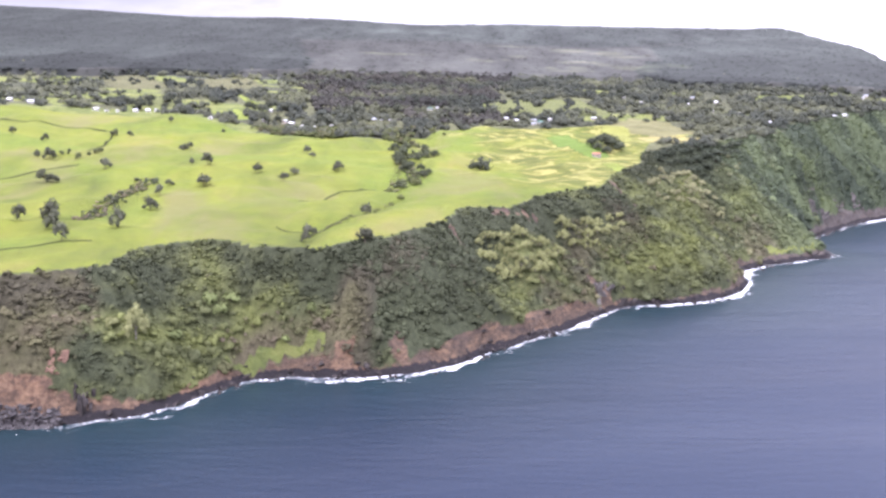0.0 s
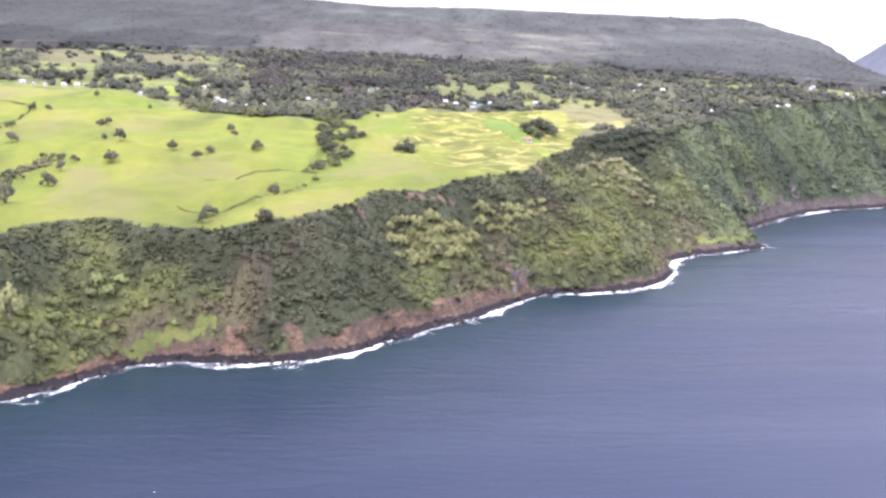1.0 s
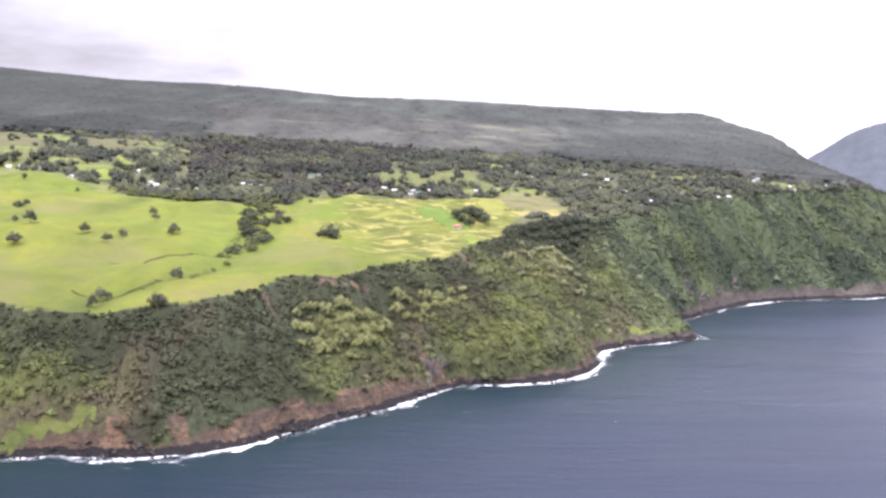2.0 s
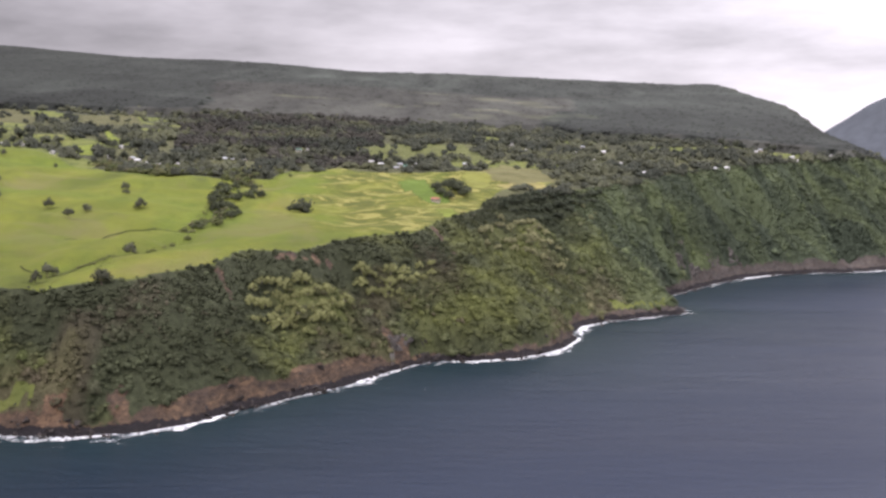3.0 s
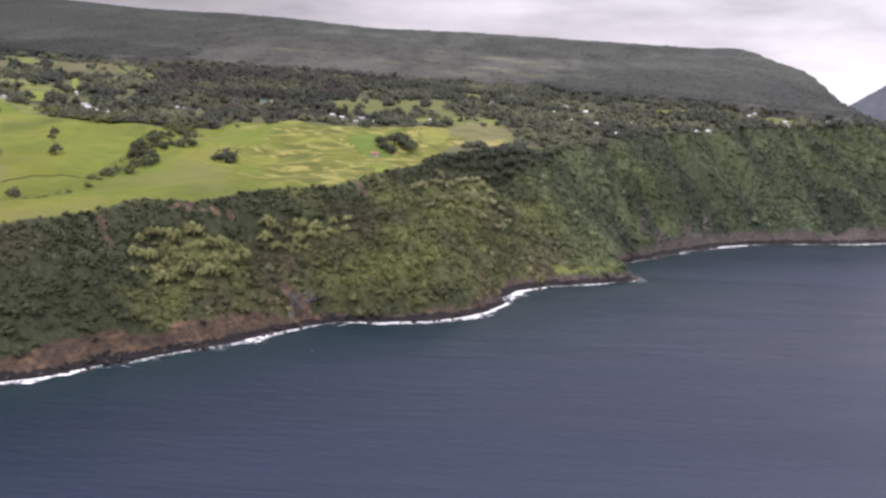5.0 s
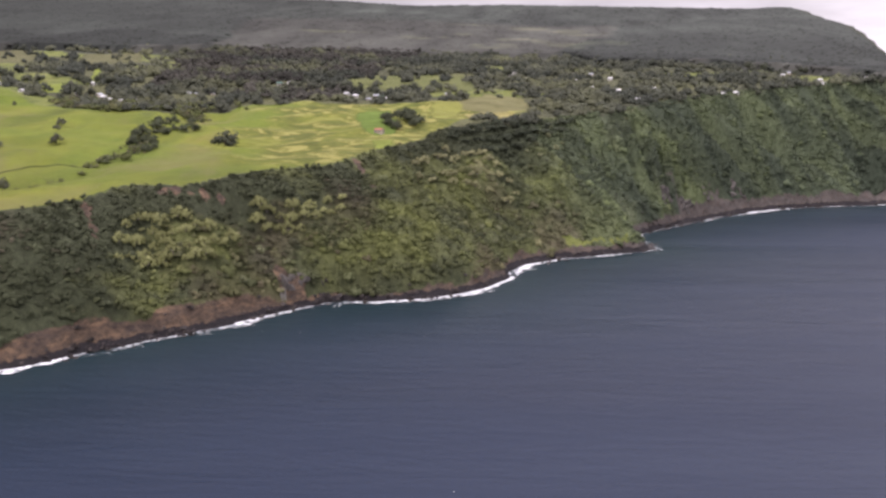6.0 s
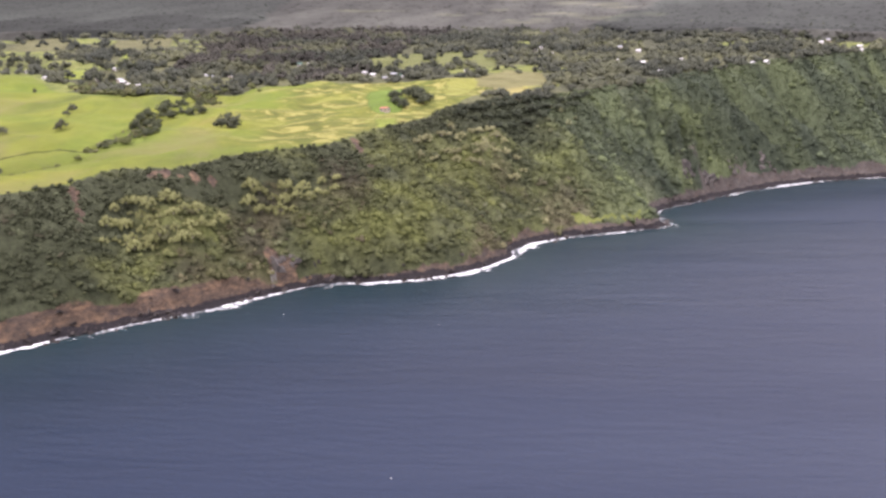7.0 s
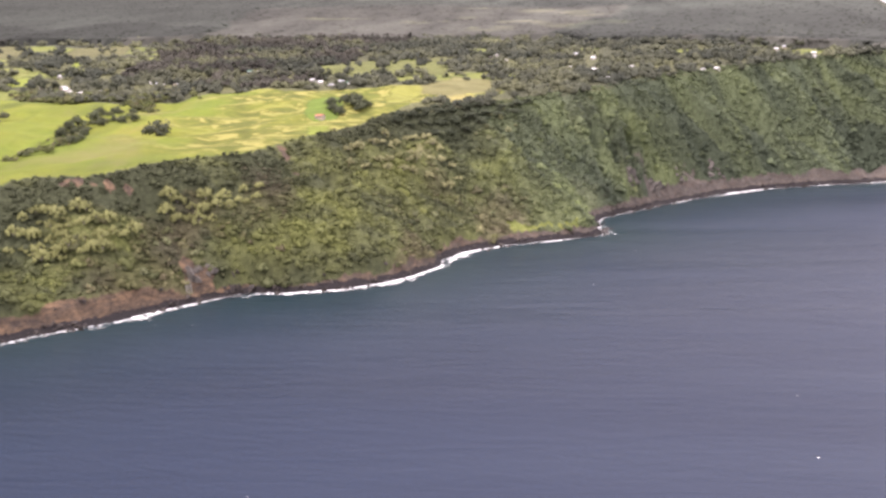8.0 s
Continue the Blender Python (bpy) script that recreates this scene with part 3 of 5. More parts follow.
def surf_line():
    """The white water along the foot of the cliffs: a ribbon of foam, wide and narrow by turns."""
    p = resample(SHORE[2:47], 1.0)
    for _ in range(6):
        p[1:-1] = (p[:-2] + p[1:-1] + p[2:]) / 3
    d = np.gradient(p, axis=0)
    for _ in range(60):
        d[1:-1] = (d[:-2] + d[1:-1] + d[2:]) / 3
    d /= np.linalg.norm(d, axis=1)[:, None]
    n = np.stack([d[:, 1], -d[:, 0]], -1)
    s = np.arange(len(p)) * 1.0
    width = 0.8 + 10.0 * np.clip(fbm(s / 24, s * 0, 3) - 0.45, 0, 1) + 1.3 * fbm(s / 4, s * 0 + 4, 2)
    width = width * (1 + 0.9 * np.clip((30 - p[:, 0]) / 60, 0, 1))
    break_ = sum(much * np.exp(-((p[:, 0] - cx) ** 2 + (p[:, 1] - cy) ** 2) / r ** 2) for cx, cy, r, much in ((290, 705, 11, 0.34), (288, 722, 11, 0.30), (206, 625, 14, 0.16), (100, 541, 18, 0.12), (122, 563, 8, 0.10), (20, 455, 16, 0.15)))
    width = width * (1 + 1.6 * break_)
    width = np.minimum(0.72 * width, 3.6)
    rows = [(-2.0, 0.30), (0, 0.46), (0.4, 0.56), (0.8, 0.44), (1.3, 0.32), (2.0, 0.20), (3.0, 0.0)]
    co, thick = [], []
    for k, amount in rows:
        off = k if k < 0 else k * width
        wob = (fbm(s / 7 + 3 * k, s * 0 + 8, 2) - 0.5) * 4 * max(k, 0)
        q = p + n * (off + wob)[:, None] if k >= 0 else p + n * k
        co.append(np.c_[q, np.full(len(q), 0.35 if k <= 0 else 0.25 - 0.08 * k)])
        thick.append(np.clip(amount + (fbm(s / 13 + k, s * 0 + 2, 3) - 0.5) * 1.1 - 0.05 + (break_ if k <= 2.2 else 0), 0, 1.2))
    m, r = len(p), len(rows)
    me = bpy.data.meshes.new("surf")
    quads = [(j * m + i, j * m + i + 1, (j + 1) * m + i + 1, (j + 1) * m + i) for j in range(r - 1) for i in range(m - 1)]
    me.from_pydata(np.concatenate(co).tolist(), [], quads)
    me.attributes.new("thick", "FLOAT", "POINT").data.foreach_set("value", np.concatenate(thick).astype(np.float32))
    me.materials.append(FOAM)
    return tagged(new("surf", me), "white surf breaking along the foot of the cliffs", "surf", kind="stuff")


surf_line()


# ---- where the houses stand ----
VILLAGES = [[(-341, 871), (-283, 865), (-274, 866), (-250, 870), (-240, 872), (-233, 874), (-218, 878), (-177, 835), (-360, 874), (-265, 868)],
            [(-109, 830), (-98, 815), (-89, 813), (-74, 812), (-132, 836), (-116, 838), (-57, 865), (-48, 854), (-132, 863)],
            [(-40, 841), (-28, 846)],
            [(12, 929), (5, 925), (80, 870), (96, 874), (106, 860), (118, 867), (152, 895), (72, 878), (101, 867), (111, 878), (94, 851)],
            [(201, 1028), (217, 998), (323, 935), (377, 914), (388, 918), (279, 1040), (294, 1005), (206, 1037), (303, 875), (273, 944), (293, 928), (263, 992)],
            [(483, 1108), (482, 1006), (484, 1079), (469, 1057), (484, 1065), (476, 980), (515, 1040), (500, 1050), (458, 1040)],
            [(528, 1020), (540, 1030)]]


# ---- plants ----
def part(name, me, material, parent, label=""):
    """One mesh object under a thing or under a part."""
    ob = new(name, me)
    ob.parent = parent
    if material and not me.materials:
        me.materials.append(material)
    return tagged(ob, label)


def from_bm(name, bm):
    me = bpy.data.meshes.new(name)
    bm.normal_update()
    bm.to_mesh(me)
    bm.free()
    return me


def unit(rng, n):
    v = rng.normal(size=(n, 3))
    return v / np.linalg.norm(v, axis=1)[:, None]


ICO = bmesh.new()
bmesh.ops.create_icosphere(ICO, subdivisions=1, radius=1)
ICO_V = np.array([v.co[:] for v in ICO.verts])
ICO_F = np.array([[v.index for v in f.verts] for f in ICO.faces])
ICO.free()


def unit_rows(v):
    return v / np.maximum(np.linalg.norm(v, axis=1), 1e-6)[:, None]


def sprays_at(rng, at, face, leaf):
    """Small four-cornered leaf sprays, one at each place, lying across its face direction."""
    n = len(at)
    a = unit_rows(np.cross(face, unit(rng, n)))
    b = np.cross(face, a)
    size = (leaf * rng.uniform(0.55, 1.35, n))[:, None]
    v = np.stack([at - a * size, at - b * size * rng.uniform(0.6, 1, (n, 1)), at + a * size * 0.9, at + b * size * rng.uniform(0.6, 1, (n, 1))], 1).reshape(-1, 3)
    i = np.arange(n)[:, None] * 4
    return v, np.concatenate([i + [0, 1, 2], i + [0, 2, 3]])


def puff(seed, leaves, leaf, lobes, spread=0.30, dome=0.26, ragged=0.2, heart=0.9, up=0.0, lobe=1.0):
    """A crown about one metre wide: billowing lobes of leaf sprays over leafy hearts, shaded by the swell of each lobe."""
    rng = np.random.RandomState(seed)
    r = spread * np.sqrt(rng.uniform(0.0, 1.0, lobes))
    q = np.arange(lobes) * 2.4 + rng.uniform(-0.5, 0.5, lobes)
    centres = np.stack([r * np.cos(q), r * np.sin(q), 0.26 + dome * (1 - (r / spread) ** 2) + rng.uniform(-0.08, 0.08, lobes)], -1)
    sizes = rng.uniform(0.15, 0.27, lobes) * lobe
    which = rng.choice(lobes, leaves, p=sizes ** 2 / (sizes ** 2).sum())
    out = unit(rng, leaves)
    out[:, 2] = np.where(out[:, 2] < -0.25, -out[:, 2], out[:, 2])
    at = centres[which] + out * [1, 1, 0.85] * (sizes[which] * rng.uniform(1 - ragged, 1 + ragged, leaves))[:, None]
    swell = unit_rows(0.75 * out + 0.5 * unit_rows(at - [0, 0, 0.2]) + 0.6 * ragged * unit(rng, leaves) + [0, 0, up])
    face = unit_rows(out + 0.4 * unit(rng, leaves))
    v, f = sprays_at(rng, at, face, leaf)
    n = np.repeat(swell, 4, axis=0)
    for c, s in zip(centres, sizes):
        f = np.concatenate([f, ICO_F + len(v)])
        heart_v = c + ICO_V * [1, 1, 0.85] * s * heart * rng.uniform(0.75, 1.05, (len(ICO_V), 1))
        v = np.concatenate([v, heart_v])
        n = np.concatenate([n, unit_rows(0.75 * ICO_V + 0.5 * unit_rows(heart_v - [0, 0, 0.2]) + [0, 0, up])])
    return v, f, n


def spray(seed, leaves, leaf):
    """A low bush: leaf sprays alone, over a half dome."""
    rng = np.random.RandomState(seed)
    out = unit(rng, leaves)
    out[:, 2] = np.abs(out[:, 2])
    v, f = sprays_at(rng, out * [0.36, 0.36, 0.6], unit_rows(out + 0.5 * unit(rng, leaves)), leaf)
    return v, f, np.repeat(unit_rows(out + [0, 0, 0.3]), 4, axis=0)


def mesh_of(name, v, f, tints, material, soft=True, swell=None):
    me = bpy.data.meshes.new(name)
    me.vertices.add(len(v))
    me.vertices.foreach_set("co", v.astype(np.float32).ravel())
    me.loops.add(f.size)
    me.loops.foreach_set("vertex_index", f.astype(np.int32).ravel())
    me.polygons.add(len(f))
    me.polygons.foreach_set("loop_start", np.arange(0, f.size, 3, dtype=np.int32))
    me.polygons.foreach_set("use_smooth", np.full(len(f), soft))
    me.update(calc_edges=True)
    layer = me.color_attributes.new("tint", "FLOAT_COLOR", "POINT")
    layer.data.foreach_set("color", np.c_[tints, np.ones(len(v))].astype(np.float32).ravel())
    if swell is not None:
        me.attributes.new("custom_normal", "FLOAT_VECTOR", "POINT").data.foreach_set("vector", swell.astype(np.float32).ravel())
    me.materials.append(material)
    return me


def joined(name, label, category, places, widths, heights, tints, templates, seed, material, soft=True):
    """Many alike pieces joined into one: each place gets a turned, scaled template."""
    rng = np.random.RandomState(seed)
    vs, fs, cs, ns, base = [], [], [], [], 0
    pick = rng.randint(len(templates), size=len(places))
    turn = rng.uniform(0, 2 * np.pi, len(places))
    for p, w, h, c, k, a in zip(places, widths, heights, tints, pick, turn):
        v, f, swell = templates[k]
        co, si = math.cos(a) * w, math.sin(a) * w
        q = np.stack([v[:, 0] * co - v[:, 1] * si + p[0], v[:, 0] * si + v[:, 1] * co + p[1], v[:, 2] * h + p[2]], -1)
        vs.append(q)
        if swell is not None:
            co, si = math.cos(a), math.sin(a)
            ns.append(unit_rows(np.stack([swell[:, 0] * co - swell[:, 1] * si, swell[:, 0] * si + swell[:, 1] * co, swell[:, 2] * w / h], -1)))
        fs.append(f + base)
        cs.append(np.broadcast_to(c, q.shape))
        base += len(q)
    me = mesh_of(name, np.concatenate(vs), np.concatenate(fs), np.concatenate(cs), material, soft, np.concatenate(ns) if ns else None)
    return tagged(new(name, me), label, category, kind="stuff")


def shades(rng, n, mixture, vary=0.11):
    """A tint for each plant, from a mixture of (share, colour)."""
    share = np.array([s for s, _ in mixture], float)
    cols = np.array([c for _, c in mixture])
    c = cols[rng.choice(len(cols), n, p=share / share.sum())]
    return c * rng.uniform(1 - vary, 1 + vary, (n, 1)) * rng.uniform(0.95, 1.05, (n, 3))


KUKUI_NEAR = [(39, 525), (46, 526), (57, 539), (39, 531), (76, 545), (70, 537), (62, 524), (55, 525), (66, 533), (40, 535), (52, 522), (33, 528),
              (58, 534), (53, 531), (59, 522), (73, 540), (62, 538), (37, 508), (46, 534), (44, 521), (46, 518), (51, 528), (61, 528), (53, 539),
              (65, 527), (44, 531), (67, 540), (48, 530), (36, 534), (42, 518), (38, 517), (33, 519), (49, 524), (50, 533), (68, 530), (36, 522)]
KUKUI_MID = [(97, 576), (92, 574), (111, 587), (88, 567), (104, 586), (112, 592), (86, 572), (119, 591), (82, 568), (119, 596), (92, 570),
             (103, 578), (97, 580), (102, 574), (82, 572), (102, 582), (96, 572), (108, 581), (115, 587)]
KUKUI_FAR = [(191, 703), (204, 695), (164, 681), (185, 681), (166, 664), (171, 669), (184, 672), (171, 663), (162, 671), (196, 699), (197, 692),
             (176, 700), (165, 691), (154, 664), (207, 690), (192, 679), (150, 658), (184, 697), (186, 686), (192, 688), (180, 703), (169, 684),
             (171, 689), (160, 655), (181, 684), (179, 669), (181, 677), (153, 649), (203, 679), (187, 707)]
KUKUI_EDGE = [(222, 748), (238, 751), (234, 744), (216, 723), (215, 730), (230, 759), (223, 725), (221, 735), (229, 749), (198, 656), (216, 672),
              (189, 644), (228, 682), (208, 674), (197, 643), (211, 666), (220, 681), (83, 536), (98, 558), (85, 547), (86, 555), (76, 531),
              (287, 816), (274, 809), (-20, 484)]
SHOWY = [(103, 550, 8), (109, 555, 7), (114, 559, 5), (-109, 413, 4.5), (-83, 450, 5), (-79, 453, 5), (-88, 451, 5), (-98, 428, 5)] + [(x, y, 4.2) for x, y in KUKUI_NEAR + KUKUI_MID + KUKUI_FAR + KUKUI_EDGE]


def cliff_places(rng, n, fringe):
    """Places on the wooded cliff face, clear of bare rock, grass and the showy trees."""
    x, y = rng.uniform(-240, 680, n), rng.uniform(380, 1150, n)
    top, land = inside(UPLAND, x, y), inside(LAND, x, y)
    ok = (land & ~top) | (top & (near(RIM, x, y)[0] < fringe) & ~inside(PASTURE, x, y))
    x, y = x[ok], y[ok]
    z, grass, rock, _ = terrain(x, y)
    keep = (rock + rng.uniform(-0.45, 0.45, len(x)) < 0.5) & (grass < 0.5) & (z > 3.0)
    for px, py, room in SHOWY:
        keep &= np.hypot((x - px) * 1.2, y - py + 0.2 * room) > room * 0.55
    return x[keep], y[keep], z[keep]


def cliff_woodland():
    rng = np.random.RandomState(11)
    x, y, z = cliff_places(rng, 24000, 8)   # the larger crowns
    k = len(x)
    w = (5.0 + 4.5 * rng.uniform(size=k) ** 2) * (0.65 + 0.7 * fbm(x / 30, y / 30, 3))
    rim = near(RIM, x, y)[0] < 10
    w = np.where(rim, w * 0.6, w)
    h = w * rng.uniform(0.85, 1.3, k) * np.where(rim, 0.7, 1.0)
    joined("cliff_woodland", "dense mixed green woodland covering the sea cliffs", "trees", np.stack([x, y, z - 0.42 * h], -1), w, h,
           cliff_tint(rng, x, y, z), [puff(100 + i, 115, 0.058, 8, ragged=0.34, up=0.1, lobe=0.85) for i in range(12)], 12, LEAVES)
    x, y, z = cliff_places(rng, 56000, 8)   # the bushes between them
    k = len(x)
    w = rng.uniform(2.2, 4.8, k)
    h = w * rng.uniform(0.7, 1.15, k)
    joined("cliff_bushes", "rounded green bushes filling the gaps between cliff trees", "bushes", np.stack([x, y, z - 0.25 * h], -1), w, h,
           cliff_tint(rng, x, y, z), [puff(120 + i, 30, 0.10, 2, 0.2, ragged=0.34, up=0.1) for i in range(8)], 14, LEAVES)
    under = rng.randint(0, k, 16000)
    x, y = x[under] + rng.normal(0, 3.0, 16000), y[under] + rng.normal(0, 3.0, 16000)
    z, grass, rock, _ = terrain(x, y)
    keep = inside(LAND, x, y) & (grass < 0.5) & (rock < 0.62)
    x, y, z, k = x[keep], y[keep], z[keep], int(keep.sum())
    w = rng.uniform(1.4, 3.6, k)
    joined("cliff_scrub", "low scrub and creepers between the cliff trees", "bushes", np.stack([x, y, z - 0.1], -1), w, w * 0.6,
           cliff_tint(rng, x, y, z), [spray(130 + i, 8, 0.27) for i in range(8)], 13, LEAVES)


BROWN_WOOD = [(-100, 895), (-35, 850), (30, 832), (75, 850), (82, 950), (70, 1050), (105, 1200), (100, 1330), (-30, 1330), (-140, 1260), (-150, 1140), (-118, 1000)]


def village_woodland():
    """Woods, copses and garden trees between the pasture and the plantation."""
    rng = np.random.RandomState(21)
    n = 11500
    x, y = rng.uniform(-560, 640, n), rng.uniform(756, 1215, n)
    ok = inside(UPLAND, x, y)
    x, y = x[ok], y[ok]
    z, grass, _, _ = terrain(x, y)
    wood = inside(BROWN_WOOD, x, y)
    copse = fbm(x / 44 + 3, y / 36 + 8, 2)
    chance = np.where(wood, 1.0, np.where(x < -130, np.where(copse > 0.52, 0.75, 0.16), np.where(copse > 0.46, 0.9, 0.35)))
    keep = (rng.uniform(size=len(x)) < chance) & ((grass < 0.5) | (~inside(PASTURE, x, y) & (rng.uniform(size=len(x)) < 0.12)))
    for hx_, hy_ in sum(VILLAGES, []):
        keep &= ~((np.abs(x - hx_) < 6) & (y > hy_ - 14) & (y < hy_ + 5))
    x, y, z, wood = x[keep], y[keep], z[keep], wood[keep]
    k = len(x)
    w = 6.5 + 7.5 * rng.uniform(size=k) ** 1.7 + 3.0 * fbm(x / 24, y / 24, 2)
    h = w * rng.uniform(0.7, 1.1, k)
    v = np.clip((0.6 * fbm(x / 60, y / 50, 2) + 0.4 * fbm(x / 14 + 6, y / 14, 2) - 0.34) / 0.46 + rng.normal(0, 0.06, k), 0, 0.85)
    green = blend(v, (0.062, 0.070, 0.054), (0.092, 0.100, 0.070), (0.128, 0.136, 0.084), (0.170, 0.180, 0.095))
    brown = blend(v, (0.058, 0.057, 0.048), (0.080, 0.077, 0.064), (0.112, 0.106, 0.086))
    t = np.where((wood & (fbm(x / 45 + 2, y / 45, 2) + rng.normal(0, 0.08, k) > 0.42))[:, None], brown, green) * np.where(wood, 0.82, 0.94)[:, None] * rng.uniform(0.92, 1.08, (k, 1))
    joined("village_woodland", "dark green woods and garden trees round the village", "trees", np.stack([x, y, z - 0.15 * h], -1), w, h, t,
           [puff(200 + i, 36, 0.085, 4, up=0.6) for i in range(10)], 22, FAR_LEAVES)


PLANTED_WEST = [(-1100, 1060), (-399, 1096), (-295, 1146), (-214, 1152), (-149, 1183), (-160, 1330), (-215, 1596), (-300, 2300), (-1100, 2300)]
PLANTED_EAST = [(255, 1190), (292, 1128), (406, 1120), (490, 1052), (560, 1010), (700, 1150), (760, 1850), (560, 1860), (330, 1640), (330, 1480)]


def hill_tint(x, y):
    """Dark even plantations to west and east, browner mixed forest with clearings between them, all mottled at two scales."""
    wx, wy = x + 90 * (fbm(x / 60, y / 200 + 5, 3) - 0.5), y + 60 * (fbm(x / 40 + 9, y / 90, 2) - 0.5)
    planted = (inside(PLANTED_WEST, wx, wy) | inside(PLANTED_EAST, wx, wy)).astype(float)
    high = np.clip((y - 1650 - 200 * (fbm(x / 200, y / 400, 2) - 0.5)) / 120, 0, 1)
    stand = fbm(x / 330 + 4, y / 260, 3)
    patch = fbm(x / 26 + 20, y / 130, 3)
    clearing = np.zeros_like(x)
    for ex_, ey_, rx, ry in ((232, 1608, 26, 34), (280, 1566, 26, 26), (300, 1504, 24, 20), (276, 1305, 30, 26), (215, 1400, 20, 18), (180, 1250, 26, 14), (-60, 1475, 40, 16), (150, 1680, 34, 22)):
        clearing = np.maximum(clearing, np.clip(1.6 - np.hypot((x - ex_) / rx, (y - ey_) / ry) * (0.5 + 1.1 * patch), 0, 1))
    for i in range(14):
        ex_, ey_ = 60 + 300 * lattice[i, 3], 1130 + 420 * lattice[i, 8]
        clearing = np.maximum(clearing, 0.8 * np.clip(1.5 - np.hypot((x - ex_) / (6 + 7 * lattice[i, 5]), (y - ey_) / 22), 0, 1))
    lower_edge = planted * (~inside(PLANTED_WEST, x, y - 200 * fbm(x / 90, y / 300, 2) - 60)) * (x < -100) + planted * (~inside(PLANTED_EAST, x, y - 55)) * (x > 200)
    even, mixed = np.array((0.062, 0.071, 0.060)), np.array((0.078, 0.080, 0.068))
    base = mixed + (even - mixed) * np.maximum(planted, high)[..., None]
    shade = (0.55 + 0.9 * stand) * np.where(planted > 0.5, 0.55 + 0.5 * patch, 0.45 + 1.0 * patch) * np.where(x < -120, 0.85, 1.0)
    shade = shade * (1 - 0.34 * np.clip(lower_edge, 0, 1))   # darker along the lower edge of the plantations
    return base * shade[..., None] * (1 + clearing[..., None] * np.array((0.8, 0.8, 0.5)))


def hill_forest():
    """The closed canopy of the hillside, with single crowns standing out of it."""
    rng = np.random.RandomState(31)
    xs_, ys_ = np.arange(-1150, 1050, 7.5), np.arange(1010, 2330, 7.5)
    cx, cy = np.meshgrid(xs_, ys_)
    cx, cy = cx + rng.uniform(-3, 3, cx.shape), cy + rng.uniform(-3, 3, cy.shape)
    z = terrain(cx.ravel(), cy.ravel())[0].reshape(cx.shape)
    rim = near(RIM, cx, cy)[0]
    top = inside(UPLAND, cx, cy) & (rim > 12)
    planted = inside(PLANTED_WEST, cx, cy) | inside(PLANTED_EAST, cx, cy)
    forest = planted | (cy + (fbm(cx / 40, cy / 40, 3) - 0.5) * 60 > 1200)
    tall = np.where(planted, 7.5, 4.5) * np.clip((2350 - cy) / 900, 0.35, 1) * np.clip(rim / 12 - 1.0, 0, 1)
    z = z + np.where(top & forest, tall + rng.uniform(-0.45, 0.45, cx.shape), -3)
    me = grid_mesh("hill_forest", xs_, ys_, z)
    me.vertices.foreach_set("co", np.stack([cx, cy, z], -1).astype(np.float32).ravel())
    layer = me.color_attributes.new("tint", "FLOAT_COLOR", "POINT")
    t = hill_tint(cx, cy) * rng.uniform(0.95, 1.05, (*cx.shape, 1))
    layer.data.foreach_set("color", np.concatenate([t, np.ones((*cx.shape, 1))], -1).astype(np.float32).ravel())
    me.attributes.new("custom_normal", "FLOAT_VECTOR", "POINT").data.foreach_set("vector", np.tile(np.array((0.02, -0.12, 0.99), np.float32), cx.size))
    me.materials.append(FAR_LEAVES)
    tagged(new("hill_forest", me), "closed canopy of dark plantation forest on the far hillside", "forest", kind="stuff")
    n = 26000
    y = 1015 + 1290 * rng.uniform(size=n) ** 1.35
    x = -40 + (y * 0.5 + 240) * rng.uniform(-1, 1, n)
    rim = near(RIM, x, y)[0]
    planted = inside(PLANTED_WEST, x, y) | inside(PLANTED_EAST, x, y)
    ok = inside(UPLAND, x, y) & (rim > 10) & (planted | (y > 1205))
    x, y, planted, rim = x[ok], y[ok], planted[ok], rim[ok]
    k = len(x)
    wide = rng.uniform(5.0, 10, k) * np.where(planted, 0.85, 1.1)
    w, h = wide * 2.2, wide * rng.uniform(1.3, 1.9, k)   # the template is one lobe, under half a metre wide
    lift = np.where(planted, 7.5, 4.5) * np.clip((2350 - y) / 900, 0.35, 1) * np.clip(rim / 12 - 1.0, 0, 1)
    t = hill_tint(x, y) * rng.uniform(0.94, 1.08, (k, 1))
    joined("hill_trees", "crowns standing out of the plantation canopy", "trees", np.stack([x, y, terrain(x, y)[0] + lift - 0.4 * h - 0.12 * wide], -1), w, h, t,
           [puff(300 + i, 0, 0.1, 1, 0.02, 0.2, up=1.6) for i in range(8)], 32, FAR_LEAVES)


cliff_woodland()
village_woodland()
hill_forest()


